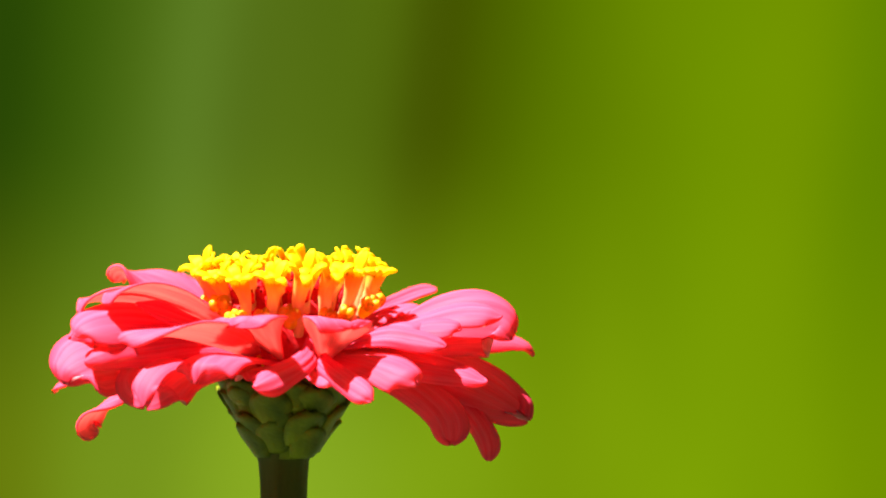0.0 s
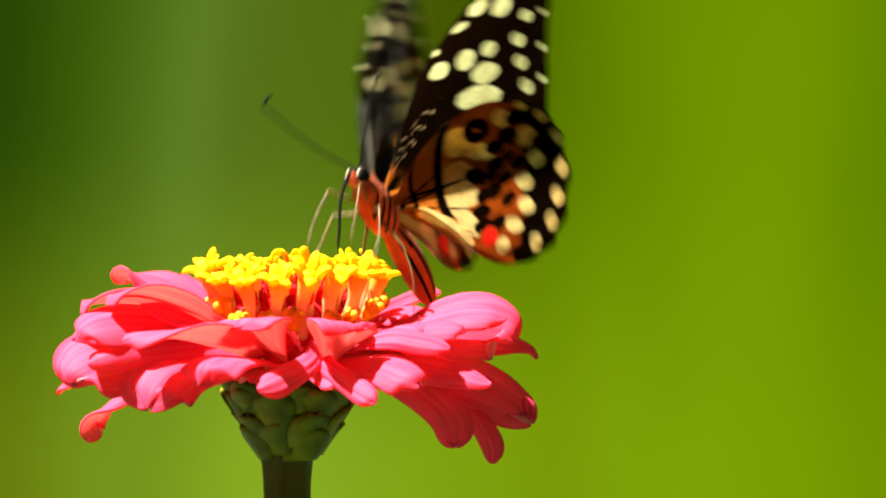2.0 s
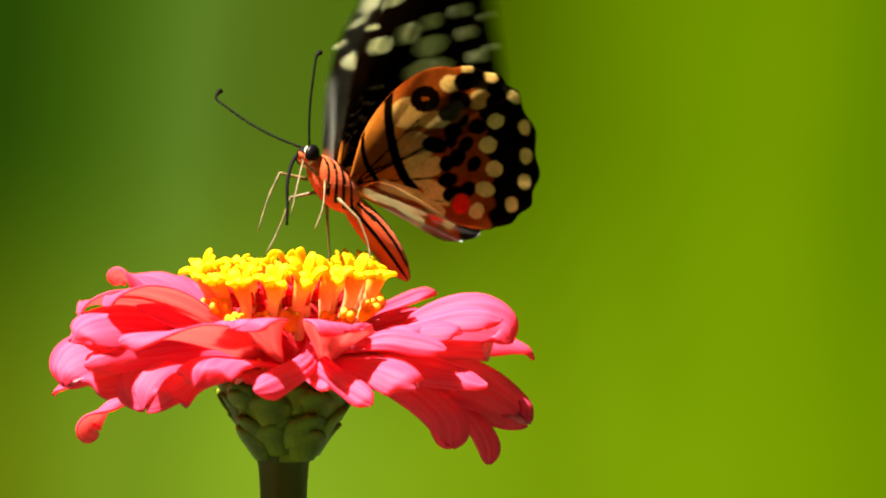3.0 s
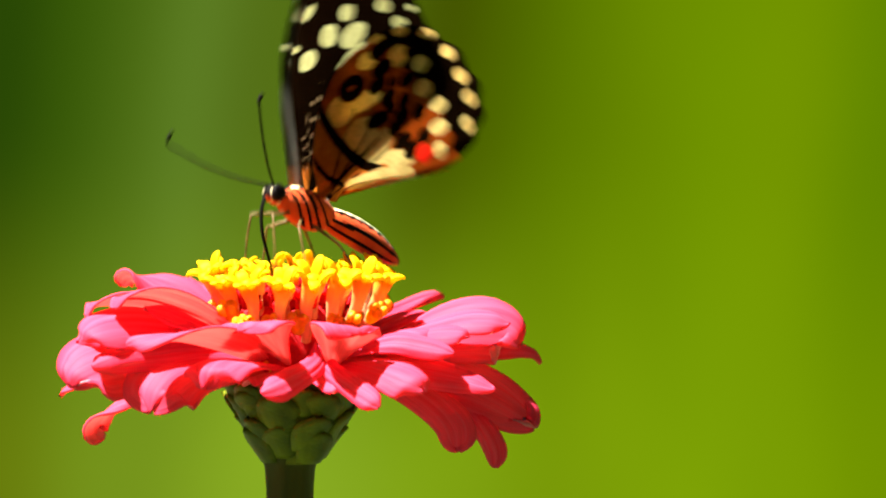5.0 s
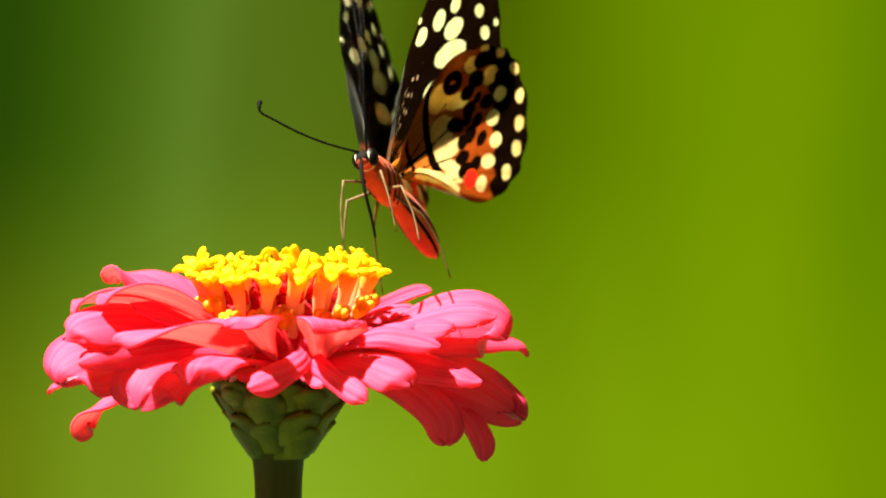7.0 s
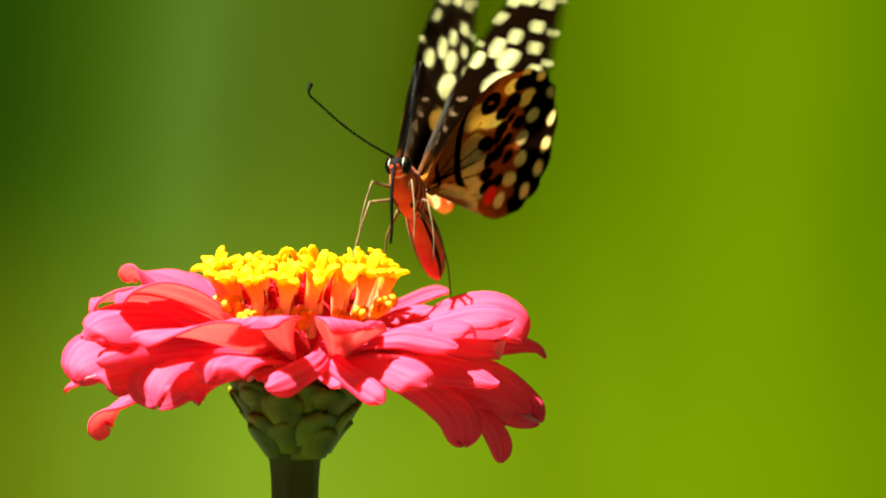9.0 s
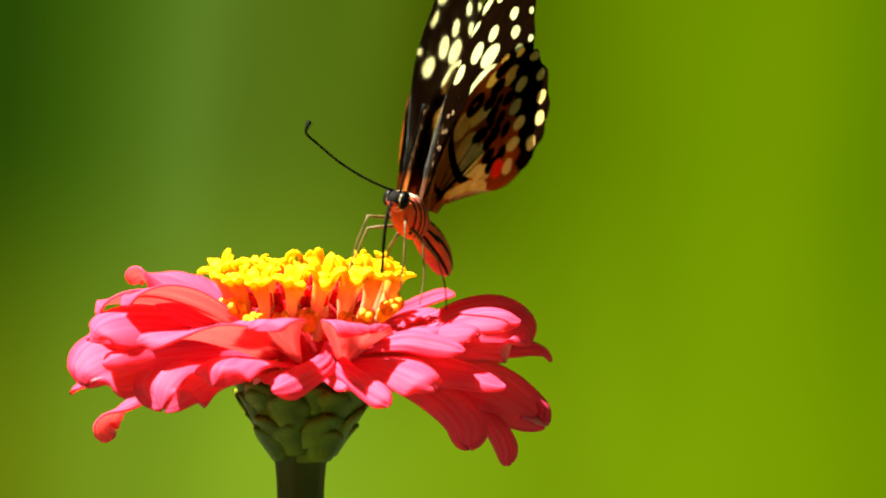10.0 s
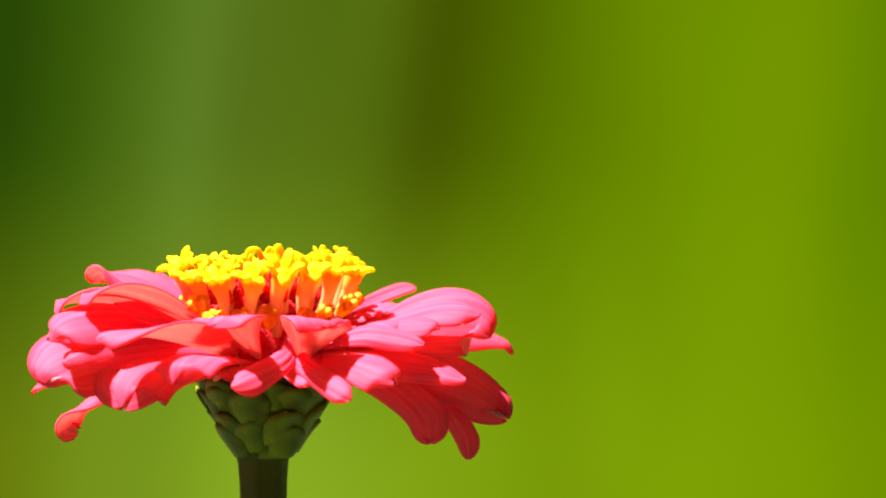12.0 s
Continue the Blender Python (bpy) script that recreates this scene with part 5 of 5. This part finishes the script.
    walk(wings["fr"], [
        (0, flap("forewing", -1, 40, 0)), (0.4, flap("forewing", -1, 60, 0)), (0.5, flap("forewing", -1, 20, 0)), (0.6, flap("forewing", -1, -10, 0)),
        (0.6667, flap("forewing", -1, 55, 0)), (0.7, flap("forewing", -1, 40, 0)), (0.7333, flap("forewing", -1, 25, 0)), (0.8, flap("forewing", -1, -38, 0)),
        (0.8667, flap("forewing", -1, -14, -12)), (0.9, flap("forewing", -1, 0, -12)), (0.9333, flap("forewing", -1, 14, -12)), (0.9667, flap("forewing", -1, 44, 0)),
        (1, flap("forewing", -1, 24, 0)), (1.0333, flap("forewing", -1, 4, 0)), (1.1, flap("forewing", -1, 60.3, 0.98)), (1.1667, flap("forewing", -1, 103.8, -0.15)),
        (1.2, flap("forewing", -1, 88.8, -0.15)), (1.2333, flap("forewing", -1, 73.8, -0.15)), (1.2667, flap("forewing", -1, 83.78, 0.06)), (1.3, flap("forewing", -1, 70.78, 0.06)),
        (1.3333, flap("forewing", -1, 57.78, 0.06)), (1.3667, flap("forewing", -1, 76.29, 0.26)), (1.4, flap("forewing", -1, 89.29, 0.26)), (1.4333, flap("forewing", -1, 102.29, 0.26)),
        (1.4667, flap("forewing", -1, 54.54, 0.49)), (1.5, flap("forewing", -1, 49.54, 0.49)), (1.5333, flap("forewing", -1, 44.54, 0.49)), (1.6, flap("forewing", -1, 56.72, -1.3)),
        (1.7, flap("forewing", -1, 65.64, -3.06)), (1.8, flap("forewing", -1, 97.13, -4.83)), (1.9, flap("forewing", -1, 99.56, -6.6)), (1.9667, flap("forewing", -1, 80.85, -8.37)),
        (2, flap("forewing", -1, 76.85, -8.37)), (2.0333, flap("forewing", -1, 72.85, -8.37)), (2.1, flap("forewing", -1, 77.03, -7.75)), (2.2, flap("forewing", -1, 81.1, -7.12)),
        (2.3, flap("forewing", -1, 90.21, -6.47)), (2.4, flap("forewing", -1, 86.6, -5.84)), (2.4667, flap("forewing", -1, 62.74, -13.2)), (2.5, flap("forewing", -1, 66.74, -13.2)),
        (2.5333, flap("forewing", -1, 70.74, -13.2)), (2.6, flap("forewing", -1, 65.14, -4.17)), (2.7, flap("forewing", -1, 84.85, -3.14)), (2.8, flap("forewing", -1, 82.71, -2.11)),
        (2.9, flap("forewing", -1, 67, -5.08)), (2.9667, flap("forewing", -1, 97.42, -8.04)), (3, flap("forewing", -1, 87.42, -8.04)), (3.0333, flap("forewing", -1, 77.42, -8.04)),
        (3.1, flap("forewing", -1, 69.53, -4.3)), (3.2, flap("forewing", -1, 61.49, -0.57)), (4.8, flap("forewing", -1, 88, -13.78)), (4.9, flap("forewing", -1, 88, -14.05)),
        (5, flap("forewing", -1, 85.73, -14.31)), (5.1, flap("forewing", -1, 85.82, -18.47)), (5.2, flap("forewing", -1, 66.32, -22.62)), (5.3, flap("forewing", -1, 81.47, -26.79)),
        (5.4, flap("forewing", -1, 65.74, -30.95)), (5.5, flap("forewing", -1, 71.63, -35.1)), (5.6, flap("forewing", -1, 75.87, -22.81)), (5.7, flap("forewing", -1, 74.62, -24.27)),
        (5.8, flap("forewing", -1, 73.37, -25.73)), (5.9, flap("forewing", -1, 71.96, -27.19)), (6, flap("forewing", -1, 70.87, -28.65)), (6.1, flap("forewing", -1, 75.11, -28.13)),
        (6.2, flap("forewing", -1, 79.35, -27.61)), (6.3, flap("forewing", -1, 79.33, -27.08)), (6.4, flap("forewing", -1, 87.84, -7.86)), (6.5, flap("forewing", -1, 71.66, -24.05)),
        (6.6, flap("forewing", -1, 76.42, -23.55)), (6.7, flap("forewing", -1, 84.66, -23.06)), (8.3, flap("forewing", -1, 75.54, -15.17)), (8.4, flap("forewing", -1, 75.31, -14.68)),
        (8.4667, flap("forewing", -1, 87.98, -14.19)), (8.5, flap("forewing", -1, 82.98, -14.19)), (8.5333, flap("forewing", -1, 77.98, -14.19)), (8.6, flap("forewing", -1, 76.24, -14.59)),
        (8.7, flap("forewing", -1, 87.21, -14.97)), (8.8, flap("forewing", -1, 82.18, -15.36)), (8.9, flap("forewing", -1, 95.33, -15.76)), (8.9667, flap("forewing", -1, 99.36, -16.15)),
        (9, flap("forewing", -1, 96.36, -16.15)), (9.0333, flap("forewing", -1, 93.36, -16.15)), (9.1, flap("forewing", -1, 97.88, -15.76)), (9.2, flap("forewing", -1, 93.96, -15.39)),
        (9.3, flap("forewing", -1, 96.86, -15.01)), (9.4, flap("forewing", -1, 90.15, -14.64)), (9.5, flap("forewing", -1, 91.76, -14.26)), (10, flap("forewing", -1, 88.78, -13.33)),
        (10.1, flap("forewing", -1, 89.1, -13.05)), (10.2, flap("forewing", -1, 88.39, -12.76)), (10.3, flap("forewing", -1, 87.39, -12.49)), (10.4, flap("forewing", -1, 91.96, -12.21)),
        (10.5, flap("forewing", -1, 80.21, -11.94)), (10.7, flap("forewing", -1, 72.7, -9.44)), (10.9, flap("forewing", -1, 79.32, -6.93)), (10.9667, flap("forewing", -1, 87.65, -5.68)),
        (11, flap("forewing", -1, 82.65, -5.68)), (11.0333, flap("forewing", -1, 77.65, -5.68)), (11.2, flap("forewing", -1, 35, 0)), (11.3, flap("forewing", -1, 60, 0)),
        (11.4, flap("forewing", -1, 10, 0)), (11.5, flap("forewing", -1, 60, 0)), (11.6, flap("forewing", -1, 20, 0)), (11.7, flap("forewing", -1, 60, 0)),
        (12, flap("forewing", -1, 60, 0)),
    ])
    walk(wings["hr"], [
        (0, flap("hindwing", -1, 37, 0)), (0.4, flap("hindwing", -1, 57, 0)), (0.5, flap("hindwing", -1, 17, 0)), (0.6, flap("hindwing", -1, -13, 0)),
        (0.6667, flap("hindwing", -1, 47, 0)), (0.7, flap("hindwing", -1, 37, 0)), (0.7333, flap("hindwing", -1, 27, 0)), (0.8, flap("hindwing", -1, -41, 0)),
        (0.8667, flap("hindwing", -1, -12, -4)), (0.9, flap("hindwing", -1, -3, -4)), (0.9333, flap("hindwing", -1, 6, -4)), (0.9667, flap("hindwing", -1, 45, -4.72)),
        (1, flap("hindwing", -1, 40, -4.72)), (1.0333, flap("hindwing", -1, 35, -4.72)), (1.1, flap("hindwing", -1, 57.3, -13.33)), (1.1667, flap("hindwing", -1, 88.8, -1.75)),
        (1.2, flap("hindwing", -1, 85.8, -1.75)), (1.2333, flap("hindwing", -1, 82.8, -1.75)), (1.2667, flap("hindwing", -1, 70.78, -4.31)), (1.3, flap("hindwing", -1, 67.78, -4.31)),
        (1.3333, flap("hindwing", -1, 64.78, -4.31)), (1.3667, flap("hindwing", -1, 92.29, -11.17)), (1.4, flap("hindwing", -1, 86.29, -11.17)), (1.4333, flap("hindwing", -1, 80.29, -11.17)),
        (1.5, flap("hindwing", -1, 46.54, -7.94)), (1.6, flap("hindwing", -1, 53.72, -11.87)), (1.7, flap("hindwing", -1, 62.64, -10.48)), (1.8, flap("hindwing", -1, 94.13, -6.32)),
        (1.9, flap("hindwing", -1, 96.56, -3.84)), (2, flap("hindwing", -1, 73.85, -0.63)), (2.1, flap("hindwing", -1, 74.03, 1.48)), (2.2, flap("hindwing", -1, 78.1, 0.32)),
        (2.3, flap("hindwing", -1, 87.21, 0.86)), (2.4, flap("hindwing", -1, 83.6, -2.45)), (2.4667, flap("hindwing", -1, 61.74, 0.06)), (2.5, flap("hindwing", -1, 63.74, 0.06)),
        (2.5333, flap("hindwing", -1, 65.74, 0.06)), (2.6, flap("hindwing", -1, 62.14, 1.98)), (2.7, flap("hindwing", -1, 81.85, 2.75)), (2.8, flap("hindwing", -1, 79.71, -1.98)),
        (2.9, flap("hindwing", -1, 64, -0.33)), (2.9667, flap("hindwing", -1, 87.42, 0.39)), (3, flap("hindwing", -1, 84.42, 0.39)), (3.0333, flap("hindwing", -1, 81.42, 0.39)),
        (3.1, flap("hindwing", -1, 66.53, 1.56)), (3.2, flap("hindwing", -1, 58.49, 0.85)), (4.8, flap("hindwing", -1, 85, 7.42)), (4.9, flap("hindwing", -1, 85, 7.76)),
        (5, flap("hindwing", -1, 82.73, 10.02)), (5.1, flap("hindwing", -1, 82.82, 1.68)), (5.2, flap("hindwing", -1, 63.32, 0.34)), (5.3, flap("hindwing", -1, 78.47, -1.54)),
        (5.4, flap("hindwing", -1, 62.74, -3.58)), (5.5, flap("hindwing", -1, 68.63, -0.01)), (5.6, flap("hindwing", -1, 72.87, -5.47)), (5.7, flap("hindwing", -1, 71.62, -3.43)),
        (5.8, flap("hindwing", -1, 70.37, -1.23)), (5.9, flap("hindwing", -1, 68.96, -1.5)), (6, flap("hindwing", -1, 67.87, 2.6)), (6.1, flap("hindwing", -1, 72.11, -1.34)),
        (6.2, flap("hindwing", -1, 76.35, -2.74)), (6.3, flap("hindwing", -1, 76.33, -5.25)), (6.4, flap("hindwing", -1, 84.84, -8.07)), (6.5, flap("hindwing", -1, 68.66, -9.31)),
        (6.6, flap("hindwing", -1, 73.42, -11)), (6.7, flap("hindwing", -1, 81.66, -9.19)), (8.3, flap("hindwing", -1, 72.54, 9.37)), (8.4, flap("hindwing", -1, 72.31, 10.34)),
        (8.4667, flap("hindwing", -1, 84.98, 7.18)), (8.5, flap("hindwing", -1, 79.98, 7.18)), (8.5333, flap("hindwing", -1, 74.98, 7.18)), (8.6, flap("hindwing", -1, 73.24, 6.56)),
        (8.7, flap("hindwing", -1, 84.21, 5.12)), (8.8, flap("hindwing", -1, 79.18, 6.29)), (8.9, flap("hindwing", -1, 92.33, 6.32)), (9, flap("hindwing", -1, 93.36, 4.47)),
        (9.1, flap("hindwing", -1, 94.88, 13.31)), (9.2, flap("hindwing", -1, 90.96, 12.57)), (9.3, flap("hindwing", -1, 93.86, 13.25)), (9.4, flap("hindwing", -1, 87.15, 13.01)),
        (9.5, flap("hindwing", -1, 88.76, 11.58)), (10, flap("hindwing", -1, 85.78, 11.72)), (10.1, flap("hindwing", -1, 86.1, 15.37)), (10.2, flap("hindwing", -1, 85.39, 13.25)),
        (10.3, flap("hindwing", -1, 84.39, 9.22)), (10.4, flap("hindwing", -1, 88.96, 3.64)), (10.5, flap("hindwing", -1, 77.21, 2.49)), (10.7, flap("hindwing", -1, 69.7, 6.96)),
        (10.9, flap("hindwing", -1, 76.32, 5.58)), (10.9667, flap("hindwing", -1, 85.65, 6.93)), (11, flap("hindwing", -1, 79.65, 6.93)), (11.0333, flap("hindwing", -1, 73.65, 6.93)),
        (11.2, flap("hindwing", -1, 32, 0)), (11.3, flap("hindwing", -1, 57, 0)), (11.4, flap("hindwing", -1, 7, 0)), (11.5, flap("hindwing", -1, 57, 0)),
        (11.6, flap("hindwing", -1, 17, 0)), (11.7, flap("hindwing", -1, 57, 0)), (12, flap("hindwing", -1, 57, 0)),
    ])
    walk(zinnia, [
        (0, sway(0, 0, 0)), (0.5, sway(0.4, 0.16, -0.05)), (1, sway(0.08, -0.14, 0.04)), (1.5, sway(0.37, -0.18, 0.06)), (2, sway(0.61, -0.35, 0.14)),
        (2.5, sway(0.33, -0.24, 0.06)), (3, sway(0.01, -0.5, 0.12)), (5, sway(1.17, -0.92, 0.44)), (5.5, sway(2.7, -1.93, 0.84)), (6, sway(2.72, -1.8, 0.74)),
        (6.5, sway(-1.95, -0.03, -0.19)), (7.5, sway(0.2, -0.2, 0)), (8.5, sway(0.3, 0.2, -0.1)), (9, sway(1.95, -0.12, 0.32)), (9.5, sway(1.52, -0.31, 0.2)),
        (10, sway(2.93, -0.56, 0.48)), (10.5, sway(0.46, -0.91, 0.28)), (11, sway(0.94, -0.83, 0.38)), (11.5, sway(-0.66, -0.86, 0.14)), (12, sway(-3.47, 0.04, -0.38)),
    ])


motions()
